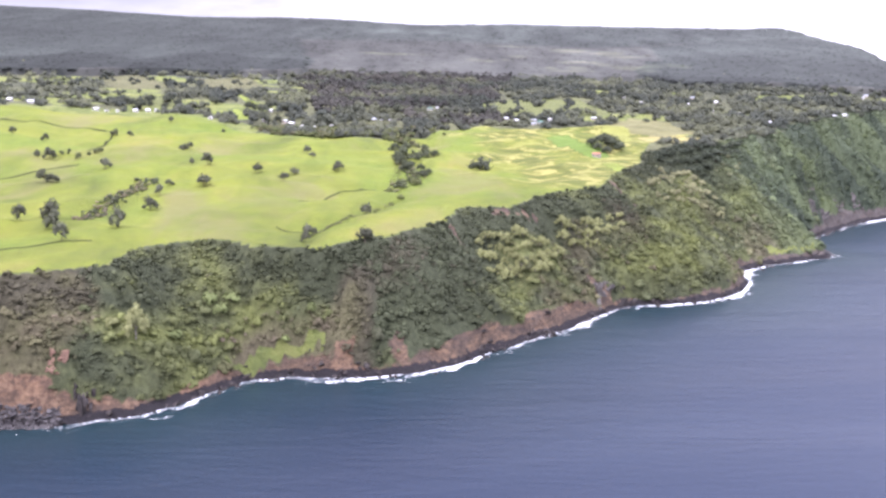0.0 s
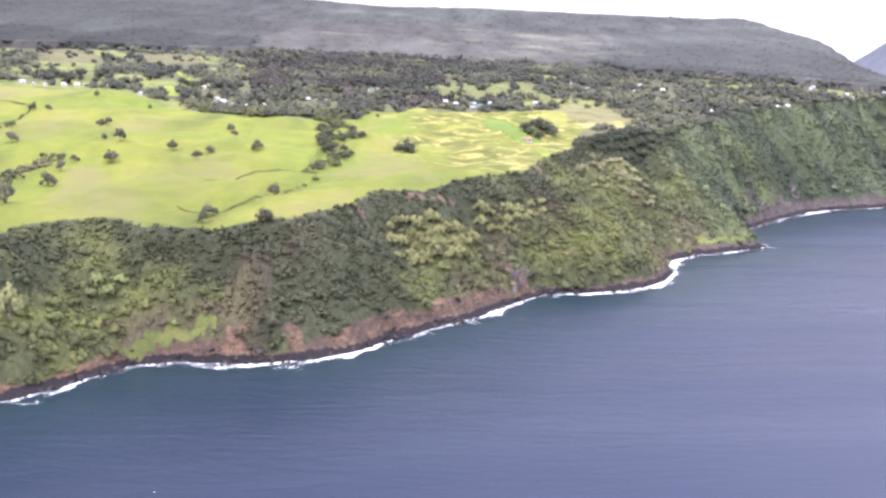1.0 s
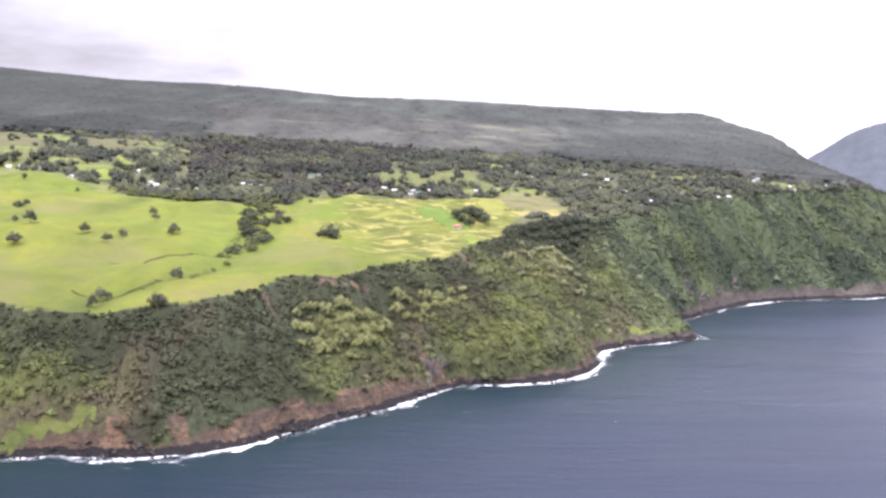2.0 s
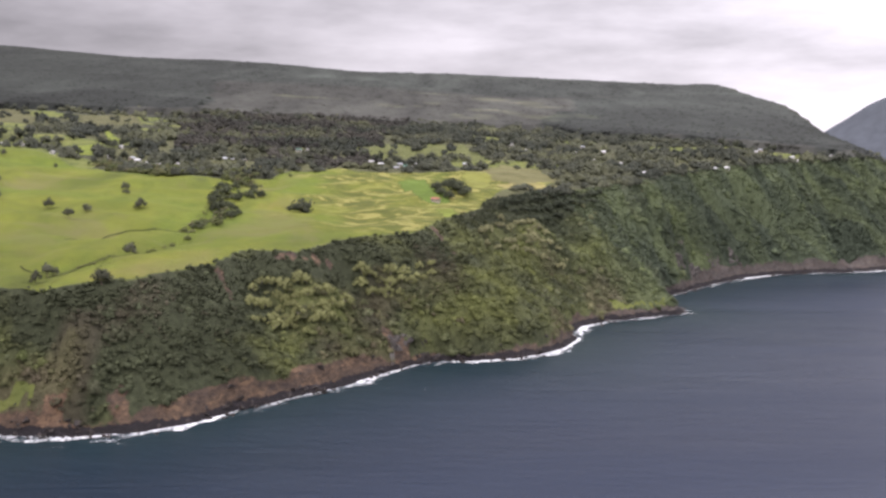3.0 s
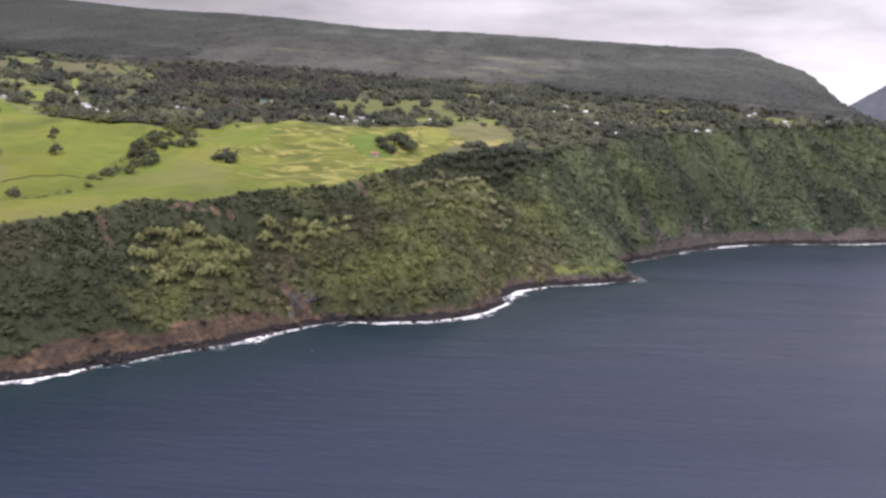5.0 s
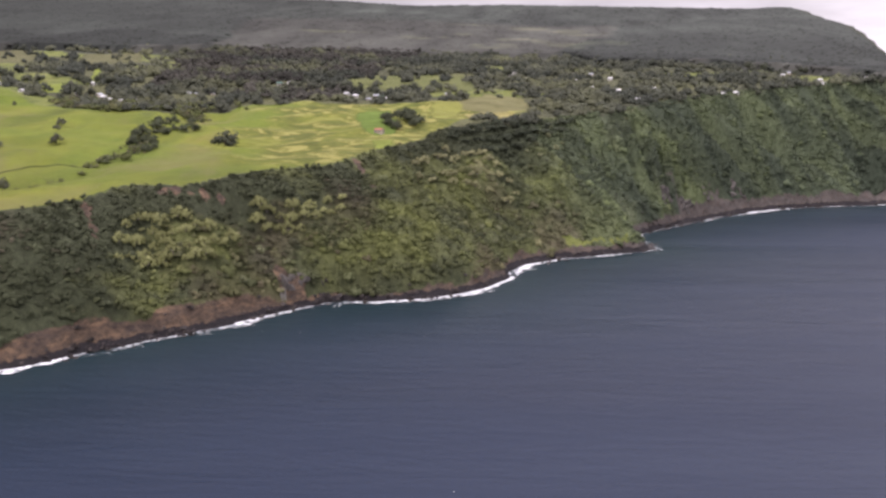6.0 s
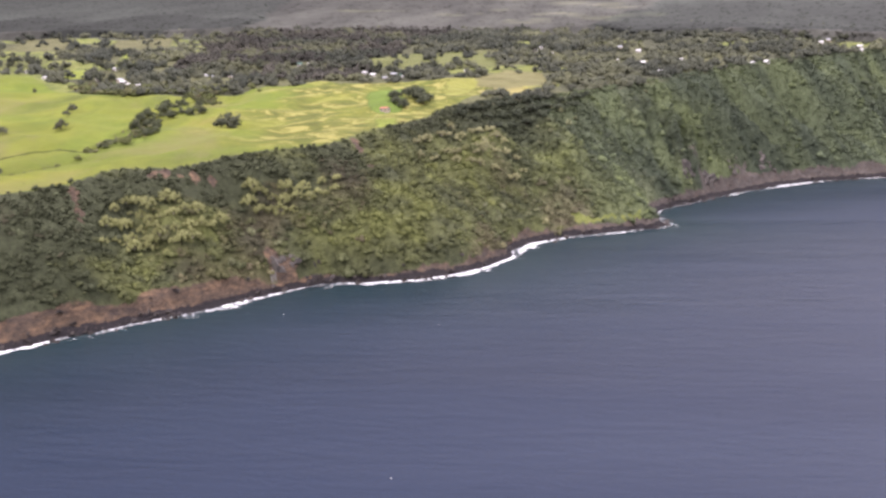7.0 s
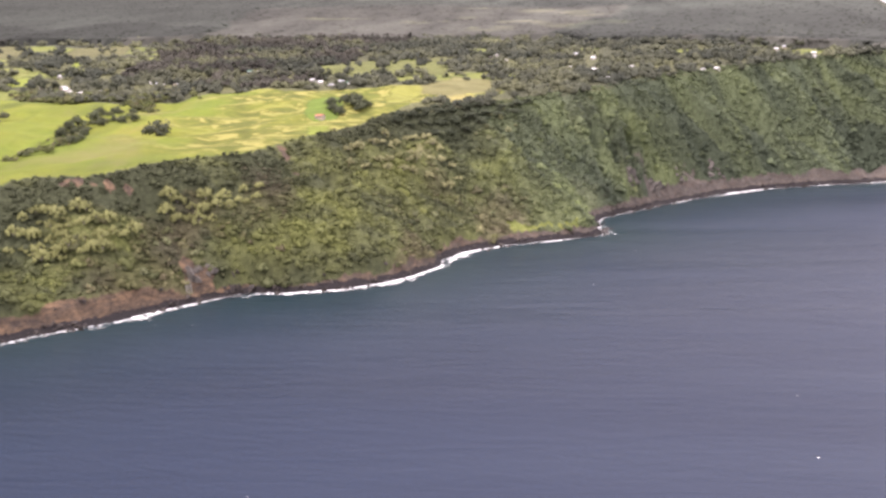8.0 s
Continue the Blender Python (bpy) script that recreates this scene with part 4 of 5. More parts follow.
def trunk_mesh(seed, tall, thick):
    """A tapered trunk that forks into limbs."""
    rng = random.Random(seed)
    bm = bmesh.new()

    def limb(a, b, r0, r1, sides=6):
        axis = (b - a).normalized()
        u = axis.orthogonal().normalized()
        w = axis.cross(u)
        rings = []
        for p, r in ((a, r0), ((a + b) / 2 + u * r0 * 0.5, (r0 + r1) / 2), (b, r1)):
            rings.append([bm.verts.new(p + (u * math.cos(q) + w * math.sin(q)) * r) for q in (2 * math.pi * i / sides for i in range(sides))])
        for lo, hi in zip(rings, rings[1:]):
            for i in range(sides):
                bm.faces.new((lo[i], lo[(i + 1) % sides], hi[(i + 1) % sides], hi[i]))
        bm.faces.new(rings[-1])

    fork = Vector((rng.uniform(-0.04, 0.04), rng.uniform(-0.04, 0.04), tall * 0.42))
    limb(Vector((0, 0, -0.08)), fork, thick, thick * 0.7)
    for i in range(5):
        a = i * 1.26 + rng.uniform(-0.3, 0.3)
        limb(fork, fork + Vector((math.cos(a) * 0.24, math.sin(a) * 0.24, tall * rng.uniform(0.2, 0.42))), thick * 0.5, thick * 0.15, 5)
    return from_bm("trunk", bm)


def build_tree(seed, tint, leaves, leaf, lobes, bark, spread, lobe):
    """One tree of unit width: an empty at its foot, its trunk and its crown."""
    tree = new("tree")
    part("trunk", trunk_mesh(seed, 0.6, 0.03), bark, tree)
    v, f, swell = puff(seed, leaves, leaf, lobes, spread, ragged=0.5, heart=0.6, lobe=lobe)
    rng = np.random.RandomState(seed)
    c = np.array(tint) * rng.uniform(0.9, 1.1, (len(v), 1))
    part("crown", mesh_of("crown", v * [1, 1, 1.25] - [0, 0, 0.09], f, c, LEAVES, True, swell), None, tree)
    return tree


def plant(places, sizes, label, group, seed, tint, leaves=320, leaf=0.055, lobes=9, bark=BARK, tallness=1.0, spread=0.34, sink=0.0, lobe=1.0):
    """Trees of one kind: three forms, turned and scaled from place to place."""
    rng = random.Random(seed)
    forms = []
    for i, (x, y) in enumerate(places):
        s = sizes[i % len(sizes)] * rng.uniform(0.75, 1.05)
        m = pose(x, y, height(x, y) - 0.1 - sink * s, 0, 0, rng.uniform(0, 360)) @ Matrix.Diagonal((s * rng.uniform(0.75, 1.1), s * rng.uniform(0.75, 1.1), s * tallness * rng.uniform(0.85, 1.25), 1))
        if i < 3:
            ob = build_tree(seed + i, tint, leaves, leaf, lobes, bark, spread, lobe)
            ob.matrix_basis = m
            forms.append(ob)
        else:
            base = forms[i % 3]
            ob = copy_thing(base, Matrix())
            ob.matrix_basis = m
        tagged(ob, label, "tree", group)


LONE_WEST = [(-287, 713), (-262, 707), (-220, 727), (-208, 723), (-241, 643), (-232, 640), (-187, 611), (-209, 575), (-204, 575), (-188, 495),
             (-178, 507), (-169, 487), (-156, 464), (-138, 485), (-136, 529), (-138, 553), (-139, 576), (-159, 683), (-157, 691)]
LONE_EAST = [(-140, 629), (-129, 623), (-120, 577), (-200, 801), (-155, 783), (-98, 622), (-78, 598), (-75, 617), (-78, 697), (-72, 679),
             (-50, 634), (-25, 531), (-51, 497), (-50, 483), (-48, 499), (-22, 481)]
plant(LONE_WEST, [6.7, 6.1, 6.7, 6.7, 6.7, 9.8, 8.5, 7.3, 7.3, 9.8, 10.4, 9.8, 10.4, 9.8, 8.5, 6.7, 6.1, 7.3, 6.1], "dark green tree standing alone in the pasture", "pasture trees", 400, (0.100, 0.106, 0.070), leaf=0.06, lobes=14, spread=0.40, tallness=1.1, lobe=0.8)
plant(LONE_EAST, [7.3, 10.4, 9.8, 6.7, 4.9, 7.3, 6.7, 6.7, 7.3, 6.1, 7.9, 9.8, 6.1, 5.5, 6.1, 7.3], "dark rounded tree in the open grass", "pasture trees", 420, (0.100, 0.105, 0.070), leaf=0.06, lobes=14, spread=0.40, tallness=1.05, lobe=0.8)
plant([(39, 657)], [15], "broad dark tree standing alone amid the fields", "pasture trees", 435, (0.070, 0.078, 0.050), leaf=0.06, lobes=12, spread=0.4, tallness=0.95)
plant([(-3, 691), (4, 688), (10, 693), (-14, 659), (-8, 639), (3, 630), (-5, 660), (1, 647),
       (6, 634), (-14, 668), (-11, 684), (-1, 672), (-18, 705), (-18, 722), (-10, 712), (3, 706), (-6, 650)], [6, 8, 9, 9, 9, 8, 8, 7, 7, 8, 8, 7, 8, 7],
      "broad dark tree of the gully grove", "gully grove", 440, (0.078, 0.090, 0.052), leaf=0.07, tallness=0.8)
plant([(-11, 684), (-1, 612), (-16, 598), (-9, 576), (-14, 565), (17, 781), (8, 792), (-17, 700)], [6, 8, 6, 6, 5, 6, 6, 6],
      "low bushy tree along the dry gully", "gully grove", 450, MID, tallness=0.75)
plant([(124, 730), (132, 716), (143, 727), (136, 742), (130, 738), (139, 734), (145, 738), (127, 722)], [13, 13, 12, 13, 13, 13, 11, 12],
      "big dark tree of a round clump amid the fields", "field clump", 460, (0.075, 0.086, 0.052), leaf=0.06, lobes=14, tallness=0.62)
plant([(169, 721), (176, 725), (184, 731), (191, 736), (198, 742), (206, 748), (214, 755), (222, 763), (229, 760), (180, 737), (195, 749), (188, 742), (206, 757), (238, 768),
       (176, 714), (184, 721), (193, 727), (201, 733), (210, 740), (218, 747), (227, 752), (236, 759), (168, 711), (245, 775), (190, 717), (199, 724), (208, 730), (217, 737)],
      [11, 12, 11, 12, 10, 12, 11, 10], "very dark tree of the grove on the cliff edge", "cliff edge grove", 470, (0.055, 0.066, 0.042), leaf=0.06, lobes=12, spread=0.42, tallness=0.5, sink=0.05)
plant([(-228, 650), (-224, 652), (-215, 643), (-212, 653), (-211, 662), (-209, 666)], [4.5, 4, 5, 4.5, 4], "small dark tree in a hedge row", "hedge row trees", 480, DARK)
plant(KUKUI_NEAR + KUKUI_MID, [8, 6, 9.5, 5.5, 8.5, 7, 5, 9], "pale yellow-green broadleaf tree on the cliff", "pale cliff trees", 500, PALE, leaves=420, leaf=0.05, lobes=22, bark=PALE_BARK, tallness=0.95, spread=0.5, sink=0.16, lobe=0.62)
plant(KUKUI_FAR, [8, 7, 7.5, 8.5, 6.5], "pale grey-green broadleaf tree on the cliff", "pale cliff trees", 520, (0.255, 0.255, 0.135), leaves=320, leaf=0.055, lobes=18, bark=PALE_BARK, tallness=0.95, spread=0.5, sink=0.16, lobe=0.62)
plant(KUKUI_EDGE, [5, 4.5, 5.5], "pale green tree near the cliff top", "pale cliff trees", 540, (0.185, 0.20, 0.11), leaves=160, sink=0.16, leaf=0.08, lobes=7, bark=PALE_BARK)
plant([(-109, 413)], [11.5], "tall cream-flowered tree standing out on the cliff", "pale cliff trees", 560, (0.30, 0.31, 0.14), leaves=620, sink=0.1, leaf=0.045, lobes=22, bark=PALE_BARK, tallness=1.35, spread=0.34, lobe=0.7)
plant([(-83, 450), (-79, 453), (-88, 451), (-98, 428), (-55, 446), (-44, 452)], [13, 10, 10, 9, 6, 6], "fresh green broad tree on the cliff", "fresh cliff trees", 570, (0.185, 0.22, 0.085), leaves=260, leaf=0.065, sink=0.16, tallness=0.8)


def village_trees():
    """Big round garden trees standing among the houses and along the field edges."""
    rng = random.Random(77)
    homes = sum(VILLAGES, [])
    spots = []
    while len(spots) < 64:
        hx_, hy_ = rng.choice(homes)
        x, y = hx_ + rng.uniform(-34, 34), hy_ + rng.uniform(2, 45)
        if all(math.hypot(x - a, y - b) > 6.5 or y < b - 1 for a, b in homes) and all(math.hypot(x - a, y - b) > 7 for a, b in spots):
            if x < 500 and not inside(PASTURE, np.array([x]), np.array([y]))[0]:
                spots.append((x, y))
    plant(spots, [10, 8, 12, 7, 9, 11], "big round dark green tree among village houses", "village trees", 580, (0.074, 0.082, 0.056), leaves=170, leaf=0.085, lobes=11, spread=0.42, tallness=0.95)


village_trees()


# ---- hedges and tracks in the pasture ----
def along(lines, step, spread, rng):
    pts = np.concatenate([resample(l, step) for l in lines])
    return pts + rng.normal(size=pts.shape) * spread


BELT = [(-128, 806), (-110, 797), (-90, 795), (-70, 792), (-48, 786), (-30, 776), (-18, 760), (-8, 745)]


def hedges():
    rng = np.random.RandomState(41)
    for name, label, lines, step, spread, wide, tall, mix in (
            ("shrub_bank", "grey-green scrub along an old bank in the pasture", [BANK], 0.4, 3.2, (2.2, 4.8), 0.7, [(3, DEEP), (2, OLIVE), (1, DRY)]),
            ("gully_scrub", "dark scrub along shallow gullies in the grass", [GULLY_D[:4], GULLY_C[:2], [(-8, 690), (-12, 640), (-16, 600)]], 1.1, 1.8, (1.4, 3.4), 0.5, [(2, MID), (2, OLIVE)]),
            ("grove_thicket", "dense dark thicket filling the gully grove", [[(6, 698), (-4, 690), (-10, 675), (-10, 655), (-6, 640), (-2, 628), (-10, 612), (-15, 600)], [(-16, 722), (-17, 705), (-12, 690)]], 0.9, 3.4, (3.2, 6.5), 0.55, [(2, DEEP), (3, DARK), (1, OLIVE)]),
            ("ditch_grass", "low tufts along a ditch in the pasture", [GULLY_D[3:], GULLY_E, GULLY_C[1:]], 1.6, 0.7, (0.8, 1.8), 0.5, [(2, MID), (2, OLIVE)]),
            ("hedge_belt", "thick belt of bushes between pasture and village", [BELT, [(-118, 800), (-104, 786), (-85, 770), (-60, 770), (-39, 783), (-12, 790)]], 0.34, 6.0, (4.0, 7.5), 0.7, [(3, DARK), (3, MID), (1, OLIVE)])):
        p = along(lines, step, spread, rng)
        z = terrain(p[:, 0], p[:, 1])[0]
        k = len(p)
        w = rng.uniform(*wide, k)
        joined(name, label, "bushes", np.c_[p, z - 0.3], w, w * tall * rng.uniform(0.8, 1.3, k), shades(rng, k, mix), [puff(600 + i, 46, 0.09, 3) for i in range(5)], 42, LEAVES)


hedges()


def tufts():
    """Weeds, fern and small bushes dotted over the pasture."""
    rng = np.random.RandomState(45)
    n = 2600
    x, y = rng.uniform(-330, 200, n), rng.uniform(440, 860, n)
    keep = inside(PASTURE, x, y) & (near(RIM, x, y)[0] > 5) & (fbm(x / 30, y / 30, 3) + rng.uniform(-0.25, 0.1, n) > 0.52)
    x, y = x[keep], y[keep]
    k = len(x)
    w = rng.uniform(0.4, 1.5, k)
    joined("pasture_tufts", "small weeds and bushes dotted over the pasture", "bushes", np.stack([x, y, terrain(x, y)[0] - 0.05], -1), w, w * 0.6,
           shades(rng, k, [(2, MID), (2, OLIVE), (2, FRESH)]), [spray(650 + i, 9, 0.26) for i in range(5)], 46, LEAVES)


tufts()


def ribbon(name, label, line, width, material, seed):
    """A trodden strip laid over the ground."""
    p = resample(line, 3.0)
    d = np.gradient(p, axis=0)
    d /= np.linalg.norm(d, axis=1)[:, None]
    n = np.stack([d[:, 1], -d[:, 0]], -1)
    s = np.arange(len(p)) * 3.0 + seed * 50
    half = width * (0.15 + 0.5 * fbm(s / 9, s * 0, 2))
    co = []
    for k in (-1, -0.4, 0.4, 1):
        q = p + n * (half * k)[:, None]
        co.append(np.c_[q, terrain(q[:, 0], q[:, 1])[0] + (0.45 if abs(k) < 1 else 0.2)])
    m = len(p)
    me = bpy.data.meshes.new(name)
    me.from_pydata(np.concatenate(co).tolist(), [], [(j * m + i, j * m + i + 1, (j + 1) * m + i + 1, (j + 1) * m + i) for j in range(3) for i in range(m - 1)])
    me.materials.append(material)
    return tagged(new(name, me), label, "track", kind="structure")


ribbon("track_1", "dark farm track winding through the pasture", [(-329, 786), (-303, 783), (-271, 772), (-252, 767), (-240, 761), (-229, 750), (-221, 722), (-216, 692), (-220, 667)], 3.0, TRACK, 1)
ribbon("track_2", "dark cattle path across the pasture", [(-260, 590), (-243, 596), (-229, 608), (-216, 618), (-203, 621)], 2.4, TRACK, 2)
ribbon("track_3", "narrow worn path near the cliff edge", [(-185, 446), (-177, 450), (-166, 459), (-155, 462), (-140, 466)], 1.6, TRACK, 3)
ribbon("track_4", "dark line of a ditch through the grass", GULLY_D[2:6], 1.5, TRACK, 4)
ribbon("track_5", "dark line of a ditch through the grass", GULLY_E, 1.2, TRACK, 5)
ribbon("track_6", "shallow dry gully across the grass", GULLY_C, 1.3, TRACK, 6)


# ---- rocks ----
def chunk(bm, rng, at, size):
    """One angular block of rock: the hull of a few scattered points."""
    pts = [bm.verts.new(Vector(at) + Vector((rng.gauss(0, 0.36) * size[0], rng.gauss(0, 0.36) * size[1], rng.gauss(0, 0.36) * size[2]))) for _ in range(13)]
    r = bmesh.ops.convex_hull(bm, input=pts)
    bmesh.ops.delete(bm, geom=[g for g in r["geom_interior"] if isinstance(g, bmesh.types.BMVert)], context="VERTS")


def rock_template(seed):
    bm = bmesh.new()
    chunk(bm, random.Random(seed), (0, 0, 0.1), (1, 1, 0.9))
    bmesh.ops.triangulate(bm, faces=bm.faces)
    bm.verts.index_update()
    v = np.array([q.co[:] for q in bm.verts])
    f = np.array([[q.index for q in p.verts] for p in bm.faces])
    bm.free()
    return v, f, None


def boulders():
    """Black boulders heaped along the water's edge."""
    rng = np.random.RandomState(51)
    p = resample(SHORE[3:47], 0.42)
    keep = rng.uniform(size=len(p)) < np.clip(fbm(np.arange(len(p)) / 60, np.zeros(len(p)), 3) * 1.8 - 0.35, 0.1, 1)
    p = p[keep]
    p = p + rng.normal(size=p.shape) * 2.0
    z = np.maximum(terrain(p[:, 0], p[:, 1])[0], -0.4)
    k = len(p)
    w = 0.6 + 2.2 * rng.uniform(size=k) ** 3
    joined("shore_boulders", "black lava boulders heaped along the water's edge", "rocks", np.c_[p, z], w, w * 0.8, np.full((k, 3), 0.05), [rock_template(700 + i) for i in range(6)], 52, LAVA, False)


def boulder_beach():
    """Grey and black boulders covering the shelf at the foot of the brown bluff."""
    rng = np.random.RandomState(55)
    x, v = rng.uniform(-225, -131, 2600), rng.uniform(-2.0, 3.2, 2600)
    y = np.interp(x, [q[0] for q in SHORE[:7]], [q[1] for q in SHORE[:7]]) + v
    z = np.maximum(terrain(x, y)[0], -0.3)
    w = 0.6 + 1.7 * rng.uniform(size=2600) ** 2.5
    joined("boulder_beach", "grey and black boulders heaped below a brown bluff", "rocks", np.stack([x, y, z], -1), w, w * 0.8, np.full((2600, 3), 0.05), [rock_template(720 + i) for i in range(6)], 56, BEACH_ROCK, False)


boulders()
boulder_beach()


def outcrop(x, y, wide, deep, tall, turn, material, label, seed, group="cliff outcrops"):
    """A mass of angular rock blocks bedded into the slope, each block a part."""
    rng = random.Random(seed)
    ob = new("outcrop")
    ca_, sa_ = math.cos(radians(turn)), math.sin(radians(turn))
    z0 = height(x, y)
    ob.matrix_basis = pose(x, y, z0)
    for _ in range(12):
        u, v = rng.uniform(-0.5, 0.5) * wide, rng.uniform(-0.5, 0.5) * deep
        px, py = u * ca_ - v * sa_, u * sa_ + v * ca_
        z = max(height(x + px, y + py), 0) - z0
        b = rng.uniform(0.22, 0.5)
        bm = bmesh.new()
        chunk(bm, rng, (px, py, z - 0.2), (wide * b * 0.7, deep * b * 1.1, tall * b))
        part("block", from_bm("block", bm), material, ob)
    return tagged(ob, label, "rock", group)


outcrop(102, 553, 13, 3, 9, 50, GREY_ROCK, "grey rock buttress at the foot of the cliff", 1)
outcrop(99, 546, 2.4, 1.4, 15, 50, PALE_ROCK, "pale streaked slab on the grey buttress", 17)
outcrop(114, 560, 9, 4, 10, 45, LAVA, "dark rock face beside a shadowed hollow", 2)
outcrop(-123, 393, 8, 4, 15, 20, LAVA, "black lava buttress standing at the water's edge", 3)
outcrop(-134, 395, 7, 4, 8, 20, EARTH, "rust-red crumbling earth bluff", 4)
outcrop(316, 799, 14, 5, 12, 48, GREY_ROCK, "grey-brown rock face at the foot of the cliff", 10)
outcrop(332, 816, 14, 5, 12, 48, GREY_ROCK, "grey-brown rock face at the foot of the cliff", 11)
outcrop(352, 838, 12, 5, 9, 45, GREY_ROCK, "grey-brown rock face at the foot of the cliff", 12)
outcrop(380, 866, 14, 5, 10, 38, GREY_ROCK, "grey-brown rock face at the foot of the cliff", 13)
outcrop(296, 722, 7, 5, 3.0, 30, LAVA, "low black rock point awash with surf", 14)
outcrop(290, 716, 8, 5, 3.5, 10, LAVA, "low black rock point awash with surf", 15)
outcrop(116, 551, 2.6, 1.6, 1.2, 30, LAVA, "small black rock awash off the shore", 16)


# ---- houses ----
def box(bm, x0, x1, y0, y1, z0, z1):
    r = bmesh.ops.create_cube(bm, size=1)
    bmesh.ops.scale(bm, vec=(x1 - x0, y1 - y0, z1 - z0), verts=r["verts"])
    bmesh.ops.translate(bm, vec=((x0 + x1) / 2, (y0 + y1) / 2, (z0 + z1) / 2), verts=r["verts"])


def build_house(long, deep, eaves, ridge, wall, roof):
    """A single-storey house: gabled walls, an overhanging roof, a door and framed windows."""
    house = new("house")
    a, b = long / 2, deep / 2
    bm = bmesh.new()
    base = [bm.verts.new(p) for p in ((-a, -b, -1.5), (a, -b, -1.5), (a, b, -1.5), (-a, b, -1.5))]
    top = [bm.verts.new(p) for p in ((-a, -b, eaves), (a, -b, eaves), (a, b, eaves), (-a, b, eaves))]
    g0, g1 = bm.verts.new((-a, 0, ridge)), bm.verts.new((a, 0, ridge))
    bm.faces.new((base[0], base[1], top[1], top[0]))
    bm.faces.new((base[2], base[3], top[3], top[2]))
    bm.faces.new((base[1], base[2], top[2], g1, top[1]))
    bm.faces.new((base[3], base[0], top[0], g0, top[3]))
    part("wall", from_bm("wall", bm), wall, house)
    bm = bmesh.new()
    over, thick, rise = 0.35, 0.18, (ridge - eaves) / b
    prof = [(-b - over, eaves - over * rise), (0, ridge), (b + over, eaves - over * rise)]
    rows = [[bm.verts.new((x, y, z + dz)) for y, z in prof] for dz in (0.03, thick) for x in (-a - 0.3, a + 0.3)]
    lo0, lo1, hi0, hi1 = rows
    for i in range(2):
        bm.faces.new((hi0[i], hi1[i], hi1[i + 1], hi0[i + 1]))
        bm.faces.new((lo0[i], lo0[i + 1], lo1[i + 1], lo1[i]))
        bm.faces.new((lo0[i], hi0[i], hi0[i + 1], lo0[i + 1]))
        bm.faces.new((lo1[i], lo1[i + 1], hi1[i + 1], hi1[i]))
    for i in (0, 2):
        bm.faces.new((lo0[i], lo1[i], hi1[i], hi0[i]))
    part("roof", from_bm("roof", bm), roof, house)
    bm = bmesh.new()
    box(bm, -0.42, 0.42, -b - 0.05, -b + 0.02, 0.05, 1.75)
    part("door", from_bm("door", bm), TIMBER, house)
    frame_bm, pane_bm = bmesh.new(), bmesh.new()
    for x in (-0.62, 0.62):
        box(frame_bm, x - 0.06, x + 0.06, -0.05, 0.03, 0.0, 1.1)
    for z in (0.0, 1.1):
        box(frame_bm, -0.68, 0.68, -0.05, 0.03, z - 0.06, z + 0.06)
    box(pane_bm, -0.57, 0.57, -0.025, 0.02, 0.06, 1.04)
    frame_me, pane_me = from_bm("window", frame_bm), from_bm("pane", pane_bm)
    for x, y, turn in ((-a * 0.6, -b, 0), (a * 0.6, -b, 0), (-a * 0.5, b, 180), (a * 0.5, b, 180), (a, 0, 90), (-a, 0, -90)):
        w = part("window", frame_me, WALL_WHITE, house)
        w.matrix_basis = pose(x, y, 0.6, 0, 0, turn)
        part("pane", pane_me, PANE, w)
    return house


KINDS = [(4.6, 3.6, 1.9, 2.8, WALL_WHITE, ROOF_WHITE, "small white house with a pale metal roof among trees"),
         (5.6, 3.8, 1.9, 2.9, WALL_WHITE, ROOF_WHITE, "long white house with a bright metal roof"),
         (5.2, 4.0, 1.9, 2.9, WALL_TAN, ROOF_GREY, "tan house with a grey metal roof among trees"),
         (5.2, 4.0, 2.1, 3.1, WALL_WHITE, ROOF_GREEN, "white cottage with a green metal roof"),
         (11.0, 5.0, 2.4, 3.6, WALL_WHITE, ROOF_GREY, "long pale shed with a grey metal roof"),
         (6.0, 3.6, 2.2, 2.9, WALL_TAN, ROOF_RED, "low farm hut with a rusty red roof in the field")]
built = {}


def houses(places, kinds, group, seed):
    rng = random.Random(seed)
    for i, (x, y) in enumerate(places):
        k = kinds[i % len(kinds)]
        m = pose(x, y, height(x, y) + 0.1, 0, 0, rng.uniform(-35, 35) + rng.choice((0, 90))) @ Matrix.Scale(0.9, 4)
        if k not in built:
            built[k] = build_house(*KINDS[k][:6])
            built[k].matrix_basis = m
            ob = built[k]
        else:
            ob = copy_thing(built[k], m)
        tagged(ob, KINDS[k][6], "house", group)


houses([(123, 704)], [5], "farm buildings", 1)
for n, (places, kinds, group) in enumerate(((VILLAGES[0], [1, 0, 1, 0, 0, 1, 0, 1], "village houses"), (VILLAGES[1], [1, 0, 0, 1, 0, 2], "village houses"),
                                            (VILLAGES[2], [4, 2], "farm buildings"), (VILLAGES[3], [1, 3, 0, 2, 0, 1, 2], "village houses"),
                                            (VILLAGES[4], [0, 1, 1, 0, 0, 2, 0], "scattered houses"), (VILLAGES[5], [1, 0, 0, 2, 1, 0], "far village houses"),
                                            (VILLAGES[6], [4], "far village houses"))):
    houses(places, kinds, group, n + 2)


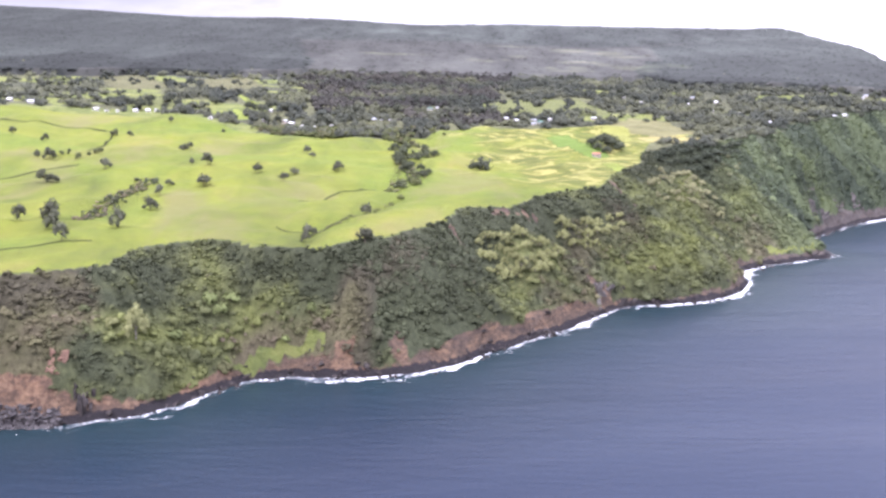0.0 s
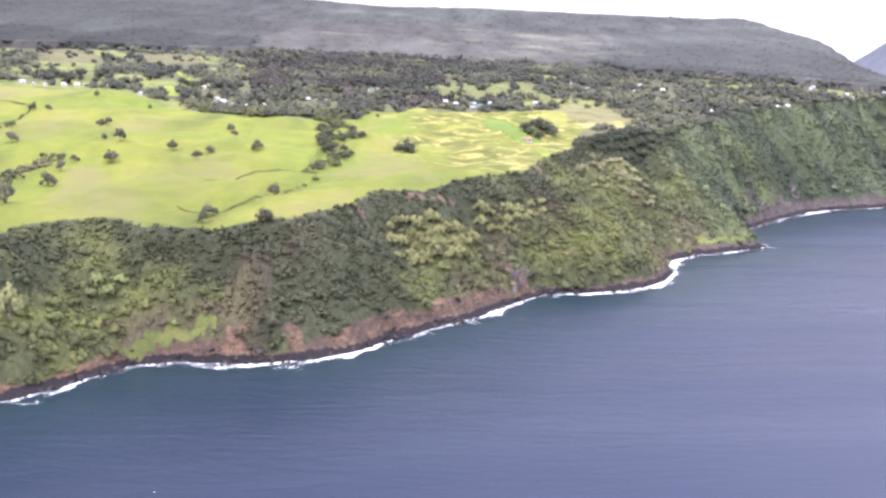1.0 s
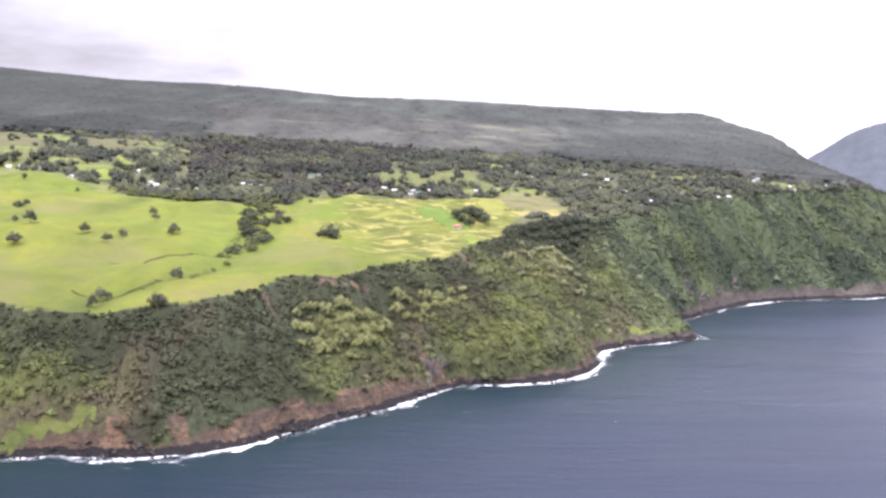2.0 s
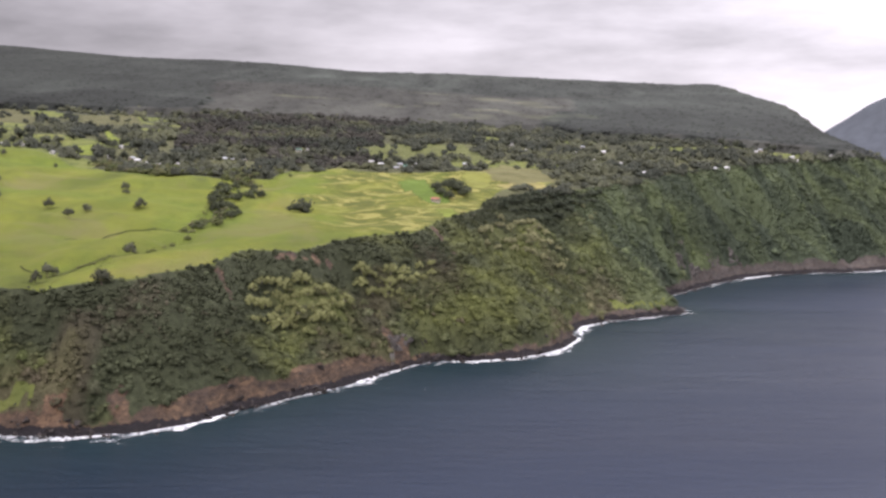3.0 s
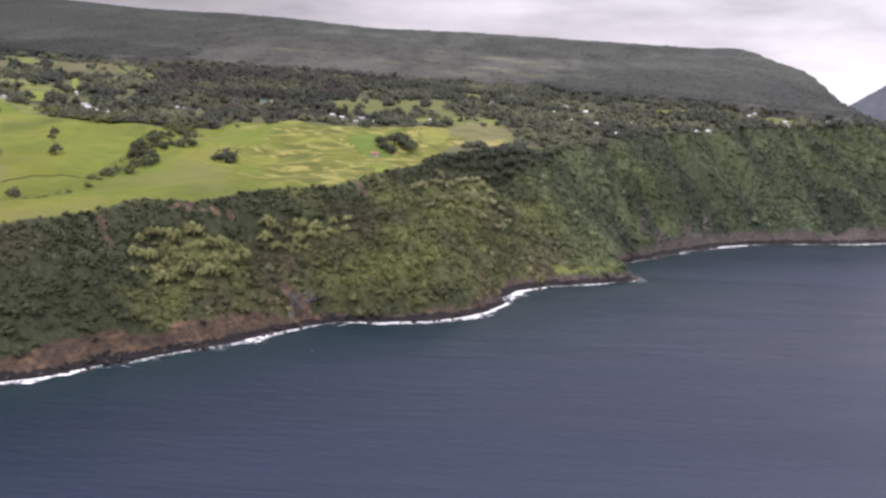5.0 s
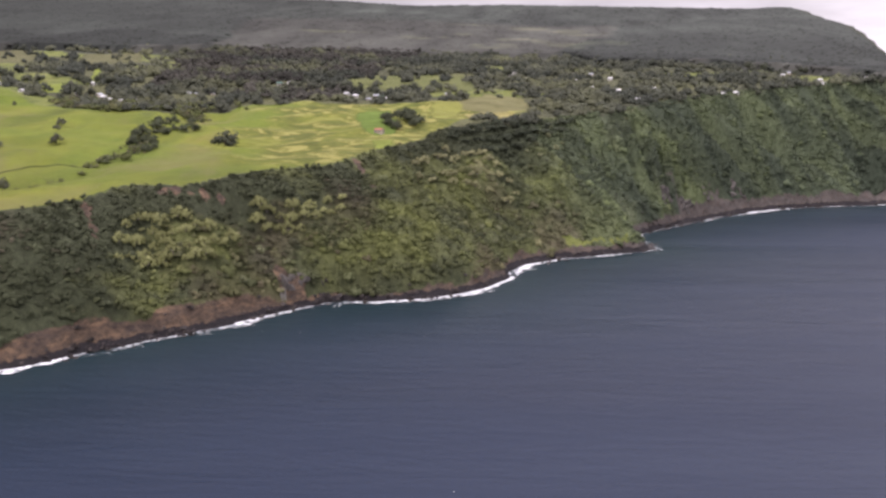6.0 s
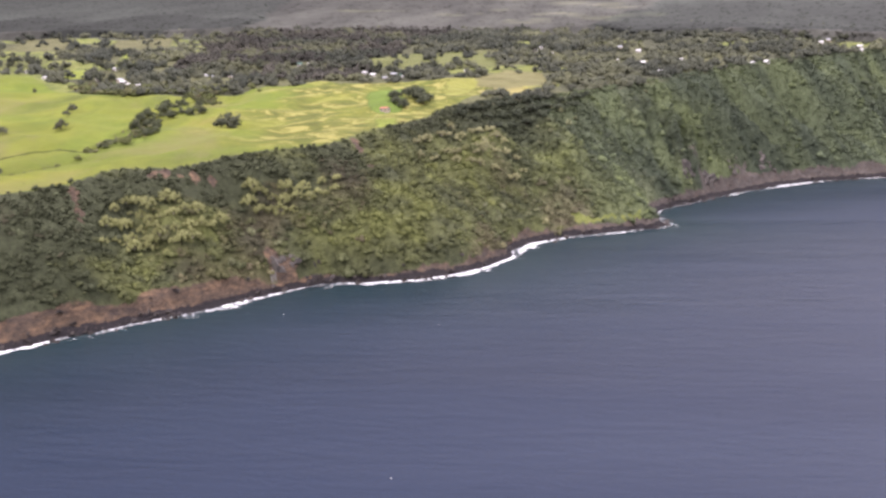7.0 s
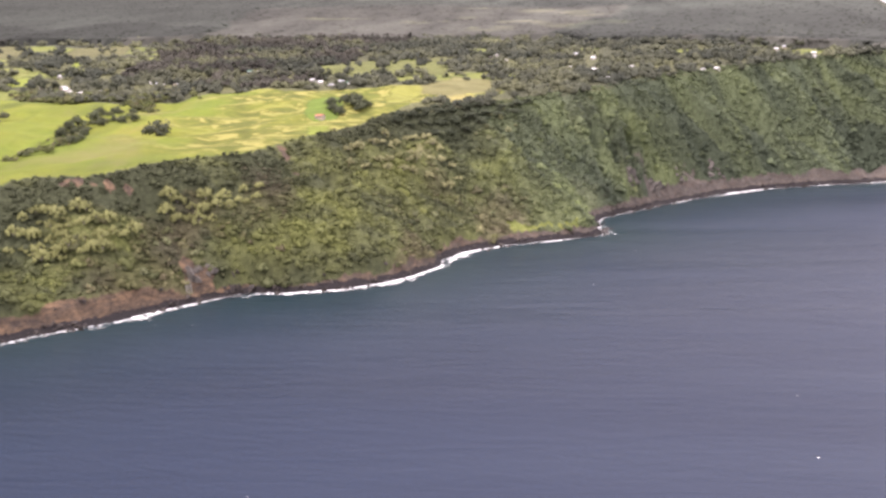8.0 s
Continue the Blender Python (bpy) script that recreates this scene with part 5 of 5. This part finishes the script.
# ---- far headland beyond the valley ----
def far_headland():
    s = np.linspace(-0.8, 2.6, 110)
    w = np.linspace(-1.0, 1.0, 50)
    gs, gw = np.meshgrid(s, w)
    ax, ay, bx, by = 1140.0, 2550.0, 1534.0, 2340.0
    dx, dy = bx - ax, by - ay
    ln = math.hypot(dx, dy)
    crest = np.interp(gs, [-0.8, -0.3, 0.11, 0.42, 0.56, 2.6], [0, 35, 145, 236, 252, 300]) + (fbm(gs * 9, gw * 0 + 3, 3) - 0.5) * 12
    rib = np.abs(fbm(gs * 14, gw * 1.2, 3) - 0.5) * 2
    z = crest * np.clip(1 - np.abs(gw) ** 1.1, 0, 1) * (1 - 0.3 * rib * np.clip(np.abs(gw) * 2, 0, 1)) - 3
    x = ax + dx * gs + dy / ln * gw * 420
    y = ay + dy * gs - dx / ln * gw * 420
    me = bpy.data.meshes.new("far_headland")
    m, r = len(s), len(w)
    me.from_pydata(np.stack([x, y, z], -1).reshape(-1, 3).tolist(), [], [(j * m + i, j * m + i + 1, (j + 1) * m + i + 1, (j + 1) * m + i) for j in range(r - 1) for i in range(m - 1)])
    for p in me.polygons:
        p.use_smooth = True
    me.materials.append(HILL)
    return tagged(new("far_headland", me), "steep forested headland beyond the valley", "mountain", kind="structure")


# blue-grey distance haze is painted into this forest colour
HILL = plain_material("hazed_far_forest", (0.075, 0.086, 0.100), (0.105, 0.120, 0.140), 0.95, 0.03, 0.8)
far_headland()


# ---- whitecaps ----
def whitecaps():
    rng = np.random.RandomState(61)
    k = 24
    x, y = rng.uniform(-120, 520, k), rng.uniform(300, 760, k)
    ok = ~inside(LAND, x, y) & (near(SHORE, x, y)[0] > 16)
    x, y = x[ok], y[ok]
    w = rng.uniform(0.22, 0.5, len(x))
    ob = joined("whitecaps", "small white wave crests scattered over the sea", "foam", np.c_[x, y, np.full(len(x), 0.02)], w, w * 0.12, np.full((len(x), 3), 0.8), [rock_template(800 + i) for i in range(3)], 62, WHITE, False)
    return ob


WHITE = plain_material("white_crest", (0.7, 0.72, 0.74), (0.85, 0.86, 0.87), 0.6, 1.0, 0.3)
whitecaps()
